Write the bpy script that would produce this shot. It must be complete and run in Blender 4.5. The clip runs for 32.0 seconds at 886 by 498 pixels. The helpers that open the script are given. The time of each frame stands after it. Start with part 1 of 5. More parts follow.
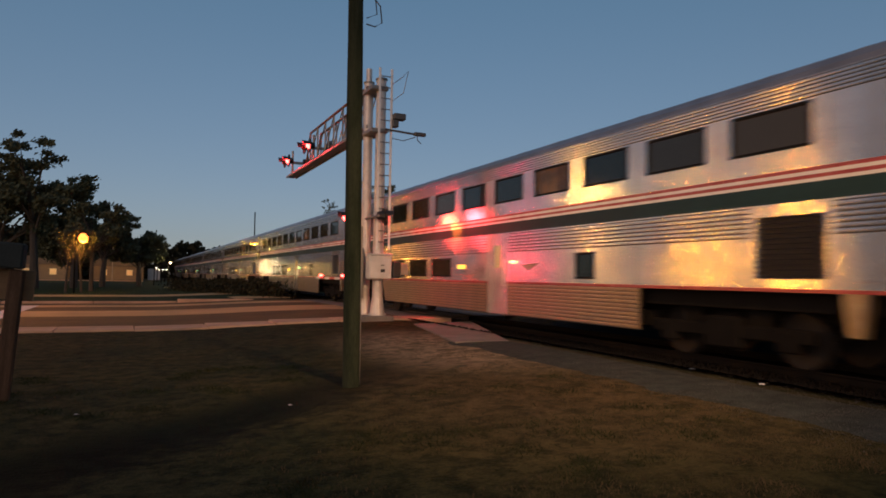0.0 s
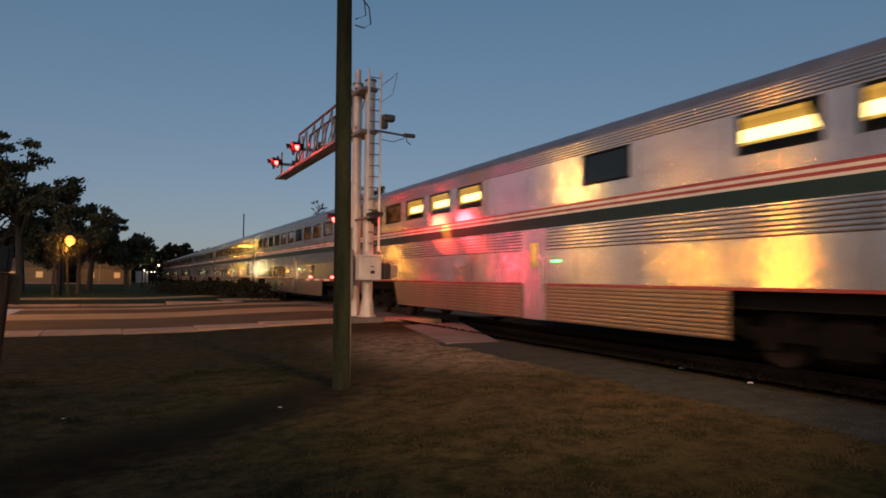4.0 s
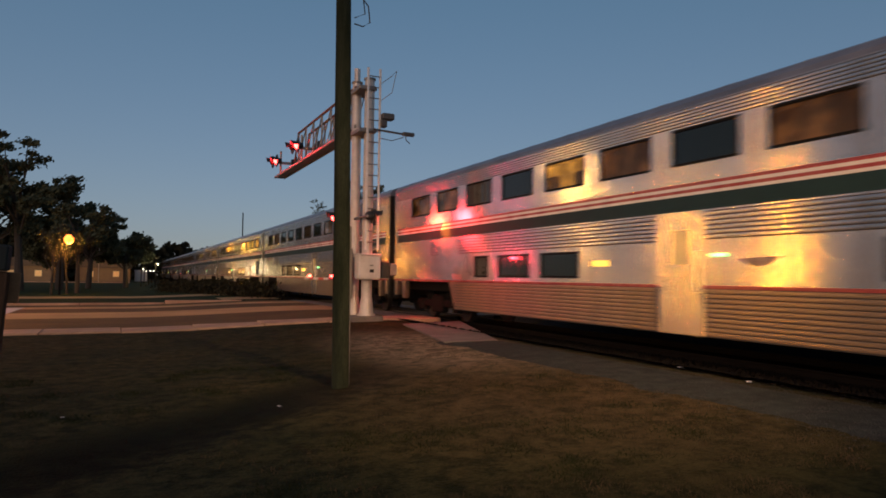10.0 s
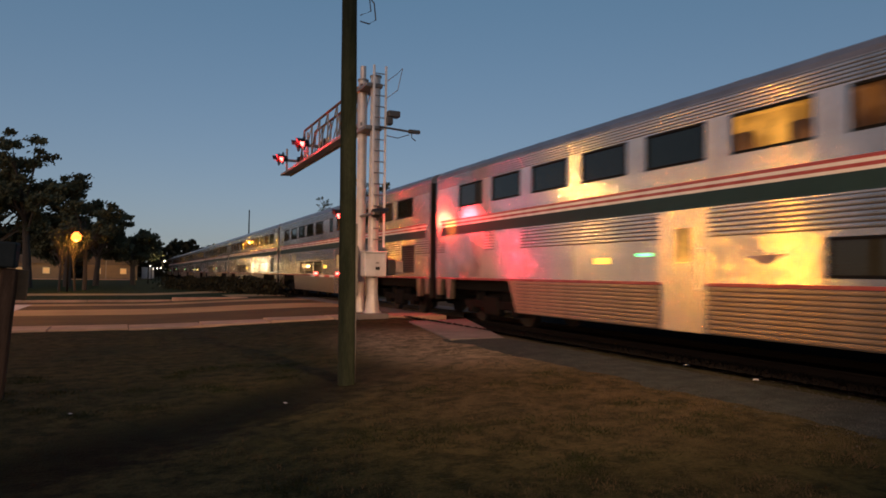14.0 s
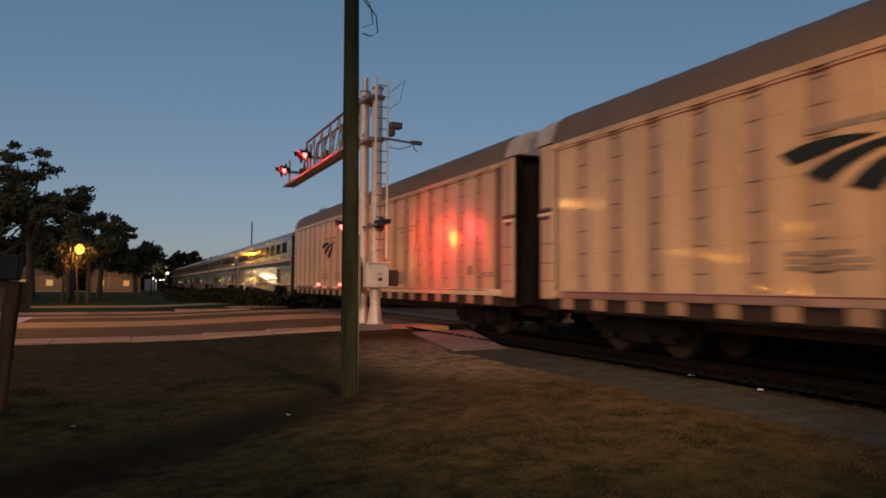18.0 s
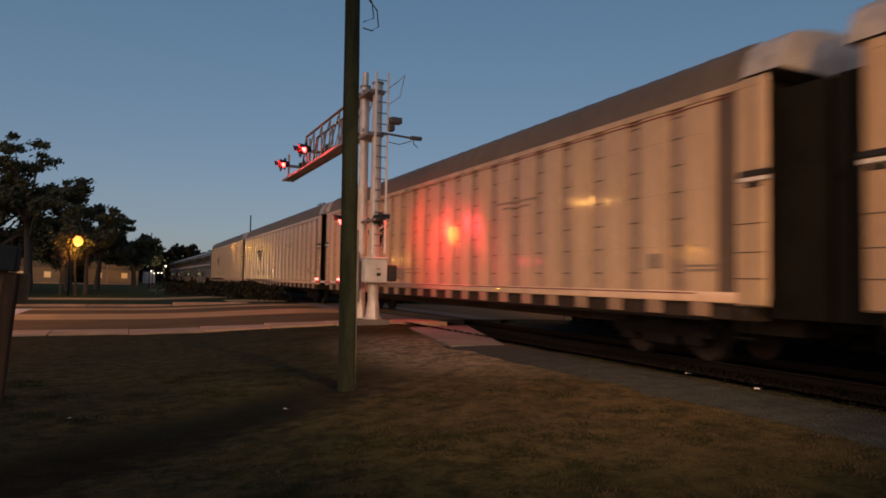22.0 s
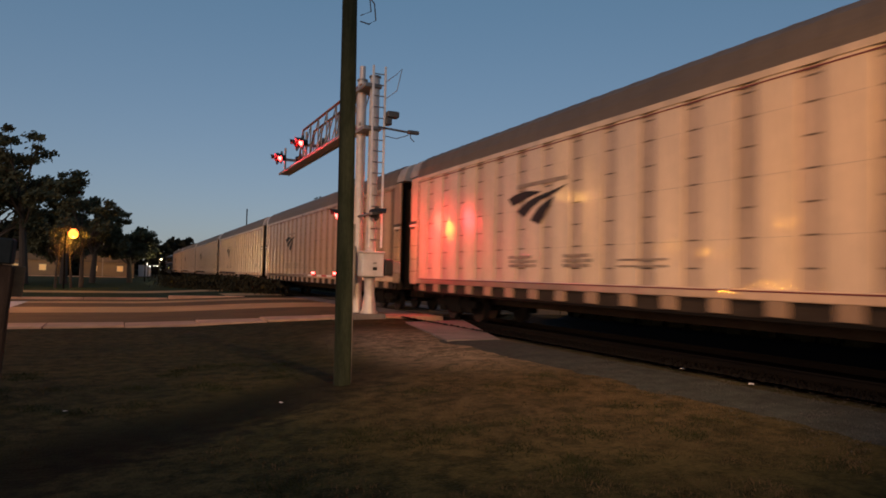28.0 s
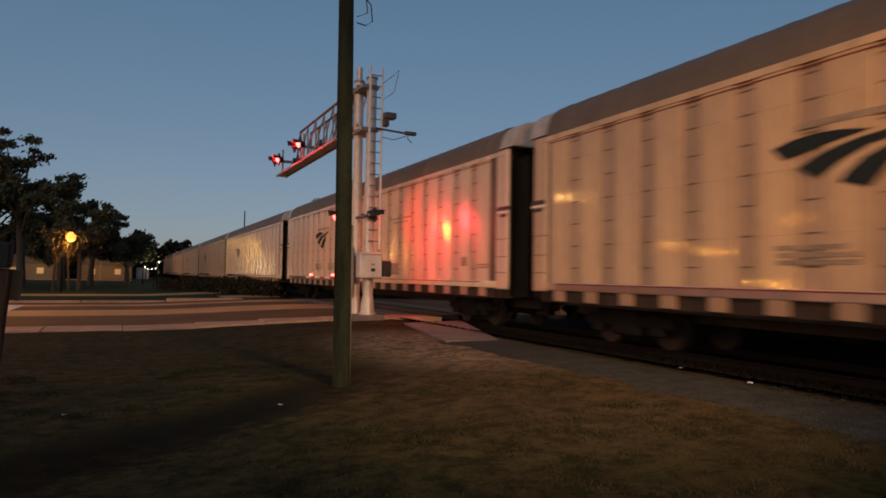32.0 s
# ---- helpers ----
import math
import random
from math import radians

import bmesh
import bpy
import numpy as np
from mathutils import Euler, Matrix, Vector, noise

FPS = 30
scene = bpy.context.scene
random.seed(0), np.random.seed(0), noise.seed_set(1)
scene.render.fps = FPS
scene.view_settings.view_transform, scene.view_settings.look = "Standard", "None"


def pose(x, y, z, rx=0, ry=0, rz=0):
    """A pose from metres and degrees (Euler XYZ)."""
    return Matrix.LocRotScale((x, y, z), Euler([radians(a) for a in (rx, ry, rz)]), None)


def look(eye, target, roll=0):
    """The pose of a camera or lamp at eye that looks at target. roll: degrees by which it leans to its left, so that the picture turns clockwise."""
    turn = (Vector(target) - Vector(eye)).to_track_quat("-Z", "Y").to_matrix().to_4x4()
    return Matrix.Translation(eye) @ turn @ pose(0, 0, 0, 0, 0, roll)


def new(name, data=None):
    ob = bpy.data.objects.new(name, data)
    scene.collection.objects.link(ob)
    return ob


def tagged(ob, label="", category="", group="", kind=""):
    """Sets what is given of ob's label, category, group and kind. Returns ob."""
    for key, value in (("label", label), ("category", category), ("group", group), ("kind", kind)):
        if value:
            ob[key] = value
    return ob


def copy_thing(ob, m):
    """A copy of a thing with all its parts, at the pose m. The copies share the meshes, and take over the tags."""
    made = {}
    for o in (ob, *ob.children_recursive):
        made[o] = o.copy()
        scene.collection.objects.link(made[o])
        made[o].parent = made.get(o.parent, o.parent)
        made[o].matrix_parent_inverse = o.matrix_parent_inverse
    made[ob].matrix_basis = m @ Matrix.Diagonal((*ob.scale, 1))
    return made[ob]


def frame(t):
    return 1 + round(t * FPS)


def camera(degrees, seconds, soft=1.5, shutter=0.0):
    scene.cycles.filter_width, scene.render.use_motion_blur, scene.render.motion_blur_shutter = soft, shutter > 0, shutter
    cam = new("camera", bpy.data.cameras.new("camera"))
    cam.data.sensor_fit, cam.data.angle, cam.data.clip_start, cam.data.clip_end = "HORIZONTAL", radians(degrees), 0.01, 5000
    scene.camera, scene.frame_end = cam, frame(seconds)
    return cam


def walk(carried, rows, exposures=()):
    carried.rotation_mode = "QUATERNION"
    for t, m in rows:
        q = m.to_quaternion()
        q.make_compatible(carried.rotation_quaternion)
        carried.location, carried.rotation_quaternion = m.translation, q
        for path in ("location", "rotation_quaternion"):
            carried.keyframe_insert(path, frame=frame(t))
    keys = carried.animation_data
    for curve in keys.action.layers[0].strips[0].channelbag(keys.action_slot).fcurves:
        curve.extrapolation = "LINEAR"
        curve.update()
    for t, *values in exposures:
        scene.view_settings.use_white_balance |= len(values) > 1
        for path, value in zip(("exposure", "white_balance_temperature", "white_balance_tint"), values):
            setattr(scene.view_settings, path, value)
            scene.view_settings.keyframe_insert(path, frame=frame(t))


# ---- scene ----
# ---- camera: a hand-held stand beside the crossing, only turning ----
CAM = (0.0, 0.0, 1.65)
RAIL_Z = 0.25          # rail head above the grass at the camera
TRACK_X = 10.66        # middle of the track; it runs along +y


def aim(yaw, pitch, roll):
    """Camera pose from the heading (degrees right of the track), the tilt and the lean."""
    a, b = radians(yaw), radians(pitch)
    way = Vector((math.sin(a) * math.cos(b), math.cos(a) * math.cos(b), math.sin(b)))
    return look(CAM, Vector(CAM) + way * 10, roll)


cam = camera(67.2, 32.0, soft=1.7, shutter=0.6)
HEADINGS = [
    (0, 24.575, 2.418, 0.952),
    (0.5, 24.652, 2.513, 0.776),
    (1, 24.719, 2.583, 0.831),
    (1.5, 24.808, 2.600, 0.803),
    (2, 24.908, 2.455, 0.838),
    (2.5, 25.038, 2.234, 0.623),
    (3, 25.161, 2.178, 0.415),
    (3.5, 25.287, 2.354, 0.589),
    (5.5, 25.888, 2.701, 0.375),
    (6, 25.862, 2.696, 0.089),
    (6.5, 25.859, 2.715, 0.278),
    (7, 25.687, 2.755, 0.348),
    (7.5, 25.606, 2.875, 0.492),
    (8, 25.564, 2.814, 0.453),
    (8.5, 25.591, 2.741, 0.679),
    (9, 25.617, 2.676, 0.589),
    (9.5, 25.610, 2.531, 0.576),
    (10, 25.518, 2.421, 0.682),
    (10.5, 25.391, 2.418, 0.570),
    (11, 25.277, 2.453, 0.314),
    (11.5, 25.141, 2.451, 0.148),
    (12, 25.068, 2.493, 0.267),
    (12.5, 25.016, 2.551, 0.432),
    (13, 24.995, 2.516, 0.401),
    (13.5, 24.997, 2.371, 0.646),
    (14, 25.020, 2.194, 0.718),
    (14.5, 25.156, 2.064, 0.647),
    (16.5, 25.044, 2.571, 0.612),
    (17, 24.885, 2.798, 0.515),
    (17.5, 24.854, 2.975, 0.375),
    (18, 24.793, 3.110, 0.487),
    (18.5, 24.823, 3.153, 0.521),
    (19, 24.810, 3.155, 0.645),
    (19.5, 24.833, 3.083, 0.635),
    (20, 24.796, 2.992, 0.621),
    (20.5, 24.823, 2.890, 0.822),
    (21, 24.846, 2.820, 0.846),
    (21.5, 24.899, 2.758, 0.884),
    (22, 24.919, 2.749, 1.079),
    (22.5, 24.928, 2.678, 0.966),
    (23, 24.944, 2.631, 1.178),
    (23.5, 24.968, 2.555, 1.130),
    (24, 24.940, 2.544, 1.039),
    (24.5, 24.941, 2.560, 1.072),
    (25, 24.969, 2.596, 1.061),
    (25.5, 25.065, 2.559, 1.149),
    (27.5, 25.243, 2.431, 1.269),
    (28, 25.234, 2.289, 1.348),
    (28.5, 25.306, 2.161, 1.182),
    (29, 25.399, 2.067, 1.231),
    (29.5, 25.491, 2.006, 1.090),
    (30, 25.514, 2.035, 1.244),
    (30.5, 25.525, 2.101, 1.222),
    (31, 25.484, 2.231, 1.283),
    (31.5, 25.427, 2.344, 1.189),
    (32, 25.392, 2.361, 0.962),
]
# the camera's automatic exposure wavers a little
EXPOSURES = [(0, 0.08), (1, 0.11), (2, -0.08), (3, 0.02), (6, -0.10), (7, -0.19), (8, -0.10), (9, -0.05), (10, 0.0), (11, 0.0), (12, 0.09), (14, 0.09), (17, 0.09), (18, 0.03), (19, -0.06), (20, -0.10), (22, 0.02), (23, 0.12), (25, 0.09), (28, 0.11), (29, -0.10), (30, 0.06), (31, -0.12), (32, -0.04)]
walk(cam, [(t, aim(a, b, c)) for t, a, b, c in HEADINGS], EXPOSURES)

# ---- light: late dusk sky, sodium street lamps, red crossing signals ----
world = bpy.data.worlds.new("dusk")
scene.world = world
world.use_nodes = True
wn, wl = world.node_tree.nodes, world.node_tree.links
sky = wn.new("ShaderNodeTexSky")
sky.sky_type = "NISHITA"
sky.sun_disc = False
sky.sun_elevation = radians(14.0)
sky.sun_rotation = radians(205)
sky.altitude = 20
sky.air_density, sky.dust_density, sky.ozone_density = 1.0, 0.6, 2.2
tint = wn.new("ShaderNodeMix")
tint.data_type, tint.blend_type = "RGBA", "MULTIPLY"
tint.inputs["Factor"].default_value = 1.0
tint.inputs[7].default_value = (1.01, 1.32, 1.64, 1)
# the even light of deep dusk: less contrast between zenith and horizon
even = wn.new("ShaderNodeGamma")
even.inputs["Gamma"].default_value = 0.5
wl.new(sky.outputs["Color"], even.inputs["Color"])
wl.new(even.outputs["Color"], tint.inputs[6])
# dusk is a little rosier low down and bluer overhead
sky_way, sky_up, rosy = wn.new("ShaderNodeTexCoord"), wn.new("ShaderNodeSeparateXYZ"), wn.new("ShaderNodeValToRGB")
rosy.color_ramp.elements[0].position, rosy.color_ramp.elements[0].color = 0.0, (1.30, 1.05, 1.02, 1)
rosy.color_ramp.elements[1].position, rosy.color_ramp.elements[1].color = 0.42, (0.89, 0.98, 0.98, 1)
blush = wn.new("ShaderNodeMix")
blush.data_type, blush.blend_type = "RGBA", "MULTIPLY"
blush.inputs["Factor"].default_value = 1.0
wl.new(sky_way.outputs["Generated"], sky_up.inputs[0])
wl.new(sky_up.outputs["Z"], rosy.inputs["Fac"])
wl.new(tint.outputs[2], blush.inputs[6])
wl.new(rosy.outputs["Color"], blush.inputs[7])
wl.new(blush.outputs[2], wn["Background"].inputs["Color"])
wn["Background"].inputs["Strength"].default_value = 0.090
# the broad afterglow of the west, behind the viewer
sun = new("afterglow", bpy.data.lights.new("afterglow", "SUN"))
sun.data.energy, sun.data.angle, sun.data.color = 1.18, radians(50), (1.0, 0.56, 0.34)
sun.matrix_basis = look((-82, -57, 22), (0, 0, 0))


def lamp(name, kind, at, energy, colour, size=0.15, target=None, angle=150, blend=0.6):
    data = bpy.data.lights.new(name, kind)
    data.energy, data.color = energy, colour
    data.shadow_soft_size = size
    if kind == "SPOT":
        data.spot_size, data.spot_blend = radians(angle), blend
    ob = new(name, data)
    ob.matrix_basis = look(at, target) if target else pose(*at)
    return ob


SODIUM = (1.0, 0.38, 0.03)
RED = (1.0, 0.03, 0.04)

# ---- materials ----
def mat(name, colour, rough=0.6, metal=0.0, vary=0.25, scale=6.0, fine=60.0, bump=0.15, second=None, stretch=(1, 1, 1), by_piece=0.0, emit=None, power=0.0, spec=0.5, brushed=0.0, coat=0.0, coat_rough=0.1):
    """A surface with stains at a large and grain at a small scale, and fine relief."""
    m = bpy.data.materials.new(name)
    m.use_nodes = True
    n, l = m.node_tree.nodes, m.node_tree.links
    b = n["Principled BSDF"]
    b.inputs["Metallic"].default_value = metal
    b.inputs["Specular IOR Level"].default_value = spec
    if brushed:
        # fine lengthwise brushing draws reflections out upright
        b.inputs["Anisotropic"].default_value = brushed
        up = n.new("ShaderNodeCombineXYZ")
        up.inputs["Z"].default_value = 1.0
        l.new(up.outputs[0], b.inputs["Tangent"])
    b.inputs["Coat Weight"].default_value, b.inputs["Coat Roughness"].default_value = coat, coat_rough
    tc = n.new("ShaderNodeTexCoord")
    mp = n.new("ShaderNodeMapping")
    mp.inputs["Scale"].default_value = stretch
    l.new(tc.outputs["Object"], mp.inputs["Vector"])
    big, small = n.new("ShaderNodeTexNoise"), n.new("ShaderNodeTexNoise")
    big.inputs["Scale"].default_value, big.inputs["Detail"].default_value = scale, 4
    small.inputs["Scale"].default_value, small.inputs["Detail"].default_value = fine, 3
    l.new(mp.outputs[0], big.inputs["Vector"])
    l.new(mp.outputs[0], small.inputs["Vector"])
    ramp = n.new("ShaderNodeValToRGB")
    c1 = second or tuple(c * (1 - vary) for c in colour)
    ramp.color_ramp.elements[0].position, ramp.color_ramp.elements[1].position = 0.32, 0.68
    ramp.color_ramp.elements[0].color = (*c1, 1)
    ramp.color_ramp.elements[1].color = (*colour, 1)
    l.new(big.outputs["Fac"], ramp.inputs["Fac"])
    mix = n.new("ShaderNodeMix")
    mix.data_type, mix.blend_type = "RGBA", "MULTIPLY"
    mix.inputs["Factor"].default_value = min(1.0, vary * 1.6)
    grain = n.new("ShaderNodeMapRange")
    grain.inputs["From Min"].default_value, grain.inputs["From Max"].default_value = 0.3, 0.7
    grain.inputs["To Min"].default_value, grain.inputs["To Max"].default_value = 0.6, 1.1
    l.new(small.outputs["Fac"], grain.inputs["Value"])
    l.new(ramp.outputs["Color"], mix.inputs[6])
    l.new(grain.outputs["Result"], mix.inputs[7])
    last = mix.outputs[2]
    if by_piece:
        info, hs = n.new("ShaderNodeObjectInfo"), n.new("ShaderNodeHueSaturation")
        mr = n.new("ShaderNodeMapRange")
        mr.inputs["To Min"].default_value, mr.inputs["To Max"].default_value = 1 - by_piece, 1 + by_piece
        l.new(info.outputs["Random"], mr.inputs["Value"])
        l.new(mr.outputs["Result"], hs.inputs["Value"])
        l.new(last, hs.inputs["Color"])
        last = hs.outputs["Color"]
    l.new(last, b.inputs["Base Color"])
    rr = n.new("ShaderNodeMapRange")
    rr.inputs["To Min"].default_value, rr.inputs["To Max"].default_value = max(0.03, rough * 0.8), min(1.0, rough * 1.2)
    l.new(big.outputs["Fac"], rr.inputs["Value"])
    l.new(rr.outputs["Result"], b.inputs["Roughness"])
    if bump:
        bp = n.new("ShaderNodeBump")
        bp.inputs["Strength"].default_value, bp.inputs["Distance"].default_value = bump, 0.02
        l.new(small.outputs["Fac"], bp.inputs["Height"])
        l.new(bp.outputs["Normal"], b.inputs["Normal"])
    if emit:
        b.inputs["Emission Color"].default_value = (*emit, 1)
        b.inputs["Emission Strength"].default_value = power
    return m


def wavy_steel(name, colour, rough, wave, size, stretch):
    """Bright sheet steel that is slightly dented, so that lamps break up in it."""
    m = mat(name, colour, rough, 0.82, 0.18, 1.3, 30.0, 0.0, stretch=(1, 0.5, 1), brushed=0.95)
    n, l = m.node_tree.nodes, m.node_tree.links
    tc, mp = n.new("ShaderNodeTexCoord"), n.new("ShaderNodeMapping")
    mp.inputs["Scale"].default_value = stretch
    l.new(tc.outputs["Object"], mp.inputs["Vector"])
    tex = n.new("ShaderNodeTexNoise")
    tex.inputs["Scale"].default_value, tex.inputs["Detail"].default_value = size, 6.0
    tex.inputs["Roughness"].default_value = 0.62
    l.new(mp.outputs[0], tex.inputs["Vector"])
    bp = n.new("ShaderNodeBump")
    bp.inputs["Strength"].default_value, bp.inputs["Distance"].default_value = wave, 0.05
    l.new(tex.outputs["Fac"], bp.inputs["Height"])
    l.new(bp.outputs["Normal"], n["Principled BSDF"].inputs["Normal"])
    return m


STEEL = wavy_steel("stainless sheet", (0.83, 0.76, 0.72), 0.175, 0.17, 2.8, (1, 0.8, 0.45))
# skirt: brown reflection of the lamp-lit lawn is put into the colour
SKIRT_STEEL = mat("lawn-tinted fluted steel", (0.42, 0.32, 0.225), 0.36, 0.7, 0.25, 2.0, 40, 0.0, brushed=0.6)
FLUTE = mat("fluted stainless", (0.70, 0.67, 0.65), 0.22, 0.9, 0.12, 2.0, 40, 0.0, brushed=0.93)
ROOF_GREY = mat("grey car roof", (0.30, 0.31, 0.34), 0.38, 0.65, 0.3, 1.5, 30, 0.1)
STRIPE_RED = mat("red stripe film", (0.36, 0.065, 0.07), 0.28, 0, 0.15, 3, 50, 0.02, spec=0.4)
STRIPE_WHITE = mat("white stripe film", (0.75, 0.75, 0.75), 0.28, 0, 0.1, 3, 50, 0.02, spec=0.4)
STRIPE_BLUE = mat("blue stripe film", (0.022, 0.055, 0.062), 0.6, 0, 0.15, 3, 50, 0.02, spec=0.15)
TINTED = mat("tinted window glass", (0.014, 0.020, 0.016), 0.06, 0, 0.2, 1.5, 20, 0.0, spec=0.5)


def pane_glow(m):
    """Some panes glow themselves, each its own strength, standing in for lit rooms."""
    n, l = m.node_tree.nodes, m.node_tree.links
    info, r = n.new("ShaderNodeObjectInfo"), n.new("ShaderNodeMapRange")
    r.inputs["From Min"].default_value, r.inputs["To Max"].default_value = 0.45, 0.022
    l.new(info.outputs["Random"], r.inputs["Value"])
    n["Principled BSDF"].inputs["Emission Color"].default_value = (1.0, 0.42, 0.16, 1)
    l.new(r.outputs["Result"], n["Principled BSDF"].inputs["Emission Strength"])


pane_glow(TINTED)
RUBBER = mat("black rubber", (0.012, 0.012, 0.012), 0.8, 0, 0.3, 4, 40, 0.1, spec=0.1)
# darker backing between the flutes and for the sheet joints
GROOVE = mat("dark groove steel", (0.10, 0.095, 0.09), 0.5, 0.6, 0.3, 3, 40, 0.0)
GRIME = mat("grimy underframe steel", (0.013, 0.012, 0.011), 0.85, 0.0, 0.4, 3, 40, 0.2, spec=0.08)
# steps: the gold of lamp light is put into this colour
STEP_STEEL = mat("gold-tinted step steel", (0.50, 0.42, 0.33), 0.34, 0.8, 0.35, 4, 40, 0.05, brushed=0.6)
WHEEL_STEEL = mat("worn wheel steel", (0.035, 0.03, 0.026), 0.6, 0.4, 0.4, 5, 50, 0.1)
# room light is put into these walls and cloths as their own glow
LIT_BLIND = mat("glowing compartment wall", (0.30, 0.22, 0.12), 0.8, 0, 0.3, 2, 20, 0.0, emit=(1.0, 0.55, 0.10), power=0.36)
AMBER_ROOM = mat("glowing amber room lining", (0.4, 0.28, 0.1), 0.8, 0, 0.5, 1.2, 20, 0.0, emit=(1.0, 0.44, 0.07), power=0.30)
TUBE_LIGHT = mat("glowing ceiling tube", (0.9, 0.8, 0.5), 0.5, 0, 0.05, 2, 20, 0.0, emit=(1.0, 0.74, 0.26), power=4.0)
DIM_BLIND = mat("faintly glowing brown cloth", (0.12, 0.07, 0.04), 0.8, 0, 0.3, 4, 40, 0.1, emit=(1.0, 0.36, 0.10), power=0.06)


def uneven_room(m, low, high):
    """Noise paints an uneven glow, standing in for lamps, seats and curtains."""
    n, l = m.node_tree.nodes, m.node_tree.links
    tc, tex, r = n.new("ShaderNodeTexCoord"), n.new("ShaderNodeTexNoise"), n.new("ShaderNodeMapRange")
    tex.inputs["Scale"].default_value, tex.inputs["Detail"].default_value = 2.2, 3.0
    r.inputs["From Min"].default_value, r.inputs["From Max"].default_value = 0.42, 0.66
    r.inputs["To Min"].default_value, r.inputs["To Max"].default_value = low, high
    l.new(tc.outputs["Object"], tex.inputs["Vector"])
    l.new(tex.outputs["Fac"], r.inputs["Value"])
    l.new(r.outputs["Result"], n["Principled BSDF"].inputs["Emission Strength"])


uneven_room(DIM_BLIND, 0.008, 0.15)
uneven_room(AMBER_ROOM, 0.22, 0.85)
GREEN_LAMP = mat("green indicator lens", (0.1, 0.8, 0.3), 0.3, 0, 0.05, 3, 30, 0.0, emit=(0.15, 1.0, 0.35), power=3.0)
AMBER_LAMP = mat("amber indicator lens", (0.9, 0.6, 0.1), 0.3, 0, 0.05, 3, 30, 0.0, emit=(1.0, 0.65, 0.08), power=1.6)


def rack_paint(name, colour, rough, vary, gloss=0.18):
    """Weathered gloss paint on thin sheets that bulge a little between their posts."""
    m = mat(name, colour, rough, 0.0, vary, 1.6, 30, 0.0, stretch=(1, 1.6, 0.16), by_piece=0.07, brushed=0.93, spec=0.35, coat=gloss, coat_rough=0.05)
    n, l = m.node_tree.nodes, m.node_tree.links
    tc, mp, tex, bp = n.new("ShaderNodeTexCoord"), n.new("ShaderNodeMapping"), n.new("ShaderNodeTexNoise"), n.new("ShaderNodeBump")
    mp.inputs["Scale"].default_value = (1, 1, 0.12)
    tex.inputs["Scale"].default_value, tex.inputs["Detail"].default_value = 2.6, 3.0
    bp.inputs["Strength"].default_value, bp.inputs["Distance"].default_value = 0.3, 0.05
    l.new(tc.outputs["Object"], mp.inputs["Vector"])
    l.new(mp.outputs[0], tex.inputs["Vector"])
    l.new(tex.outputs["Fac"], bp.inputs["Height"])
    l.new(bp.outputs["Normal"], n["Principled BSDF"].inputs["Coat Normal"])
    return m


RACK_SKIN = rack_paint("weathered pale autorack paint", (0.66, 0.475, 0.305), 0.30, 0.36)
RACK_RAIL = rack_paint("glossy pale rail paint", (0.70, 0.50, 0.36), 0.3, 0.25, 1.0)
RACK_CLEAN = rack_paint("cleaner pale autorack paint", (0.82, 0.64, 0.465), 0.25, 0.28)
RACK_SHEET = rack_paint("pale perforated sheet", (0.62, 0.47, 0.36), 0.4, 0.35)
# recessed sheets are darker than the raised panels
RACK_DARK_SHEET = rack_paint("darker perforated sheet", (0.54, 0.39, 0.28), 0.4, 0.4)
RACK_GRIMY = rack_paint("brown-stained autorack paint", (0.50, 0.345, 0.225), 0.30, 0.40, 0.1)
RACK_STAINED = rack_paint("brown-stained perforated sheet", (0.40, 0.27, 0.18), 0.45, 0.4, 0.1)
RACK_TRACK = mat("dark brown door track", (0.15, 0.11, 0.08), 0.6, 0.1, 0.35, 2.0, 30, 0.1, stretch=(1, 1, 0.3))
RACK_RED = mat("dull red pinstripe", (0.20, 0.04, 0.035), 0.6, 0, 0.2, 3, 50, 0.02)
RACK_ROOF = mat("dull galvanised roof", (0.18, 0.14, 0.10), 0.6, 0.2, 0.25, 1.0, 20, 0.1)
SLOT = mat("dark slot", (0.17, 0.13, 0.10), 0.8, 0, 0.2, 4, 30, 0.0)
EMBLEM = mat("dark blue emblem film", (0.022, 0.032, 0.038), 0.6, 0, 0.25, 3, 30, 0.02, spec=0.1)
LETTER = mat("faded grey lettering", (0.20, 0.16, 0.13), 0.6, 0, 0.3, 9, 40, 0.02, second=(0.40, 0.31, 0.23))
GALV = mat("galvanised white-painted steel", (0.62, 0.58, 0.55), 0.45, 0.3, 0.25, 3, 40, 0.08)
GALV_DULL = mat("dull galvanised steel", (0.30, 0.28, 0.26), 0.5, 0.6, 0.3, 4, 40, 0.1)
GALV_DARK = mat("darkened steel", (0.11, 0.105, 0.10), 0.55, 0.4, 0.3, 4, 40, 0.1)
RUST = mat("rusty steel", (0.22, 0.11, 0.07), 0.75, 0.2, 0.4, 5, 50, 0.2)
BOX_GREY = mat("grey enamelled cabinet", (0.48, 0.47, 0.46), 0.45, 0.1, 0.15, 3, 40, 0.04)
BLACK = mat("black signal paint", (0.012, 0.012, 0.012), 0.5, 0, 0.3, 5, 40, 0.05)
RED_LIT = mat("lit red signal lens", (0.9, 0.05, 0.05), 0.3, 0, 0.05, 3, 30, 0.0, emit=(1.0, 0.06, 0.05), power=14.0)
GATE_RED = mat("red reflective sheeting", (0.6, 0.04, 0.04), 0.4, 0, 0.2, 5, 50, 0.02)
GATE_WHITE = mat("white reflective sheeting", (0.8, 0.78, 0.75), 0.4, 0, 0.15, 5, 50, 0.02)
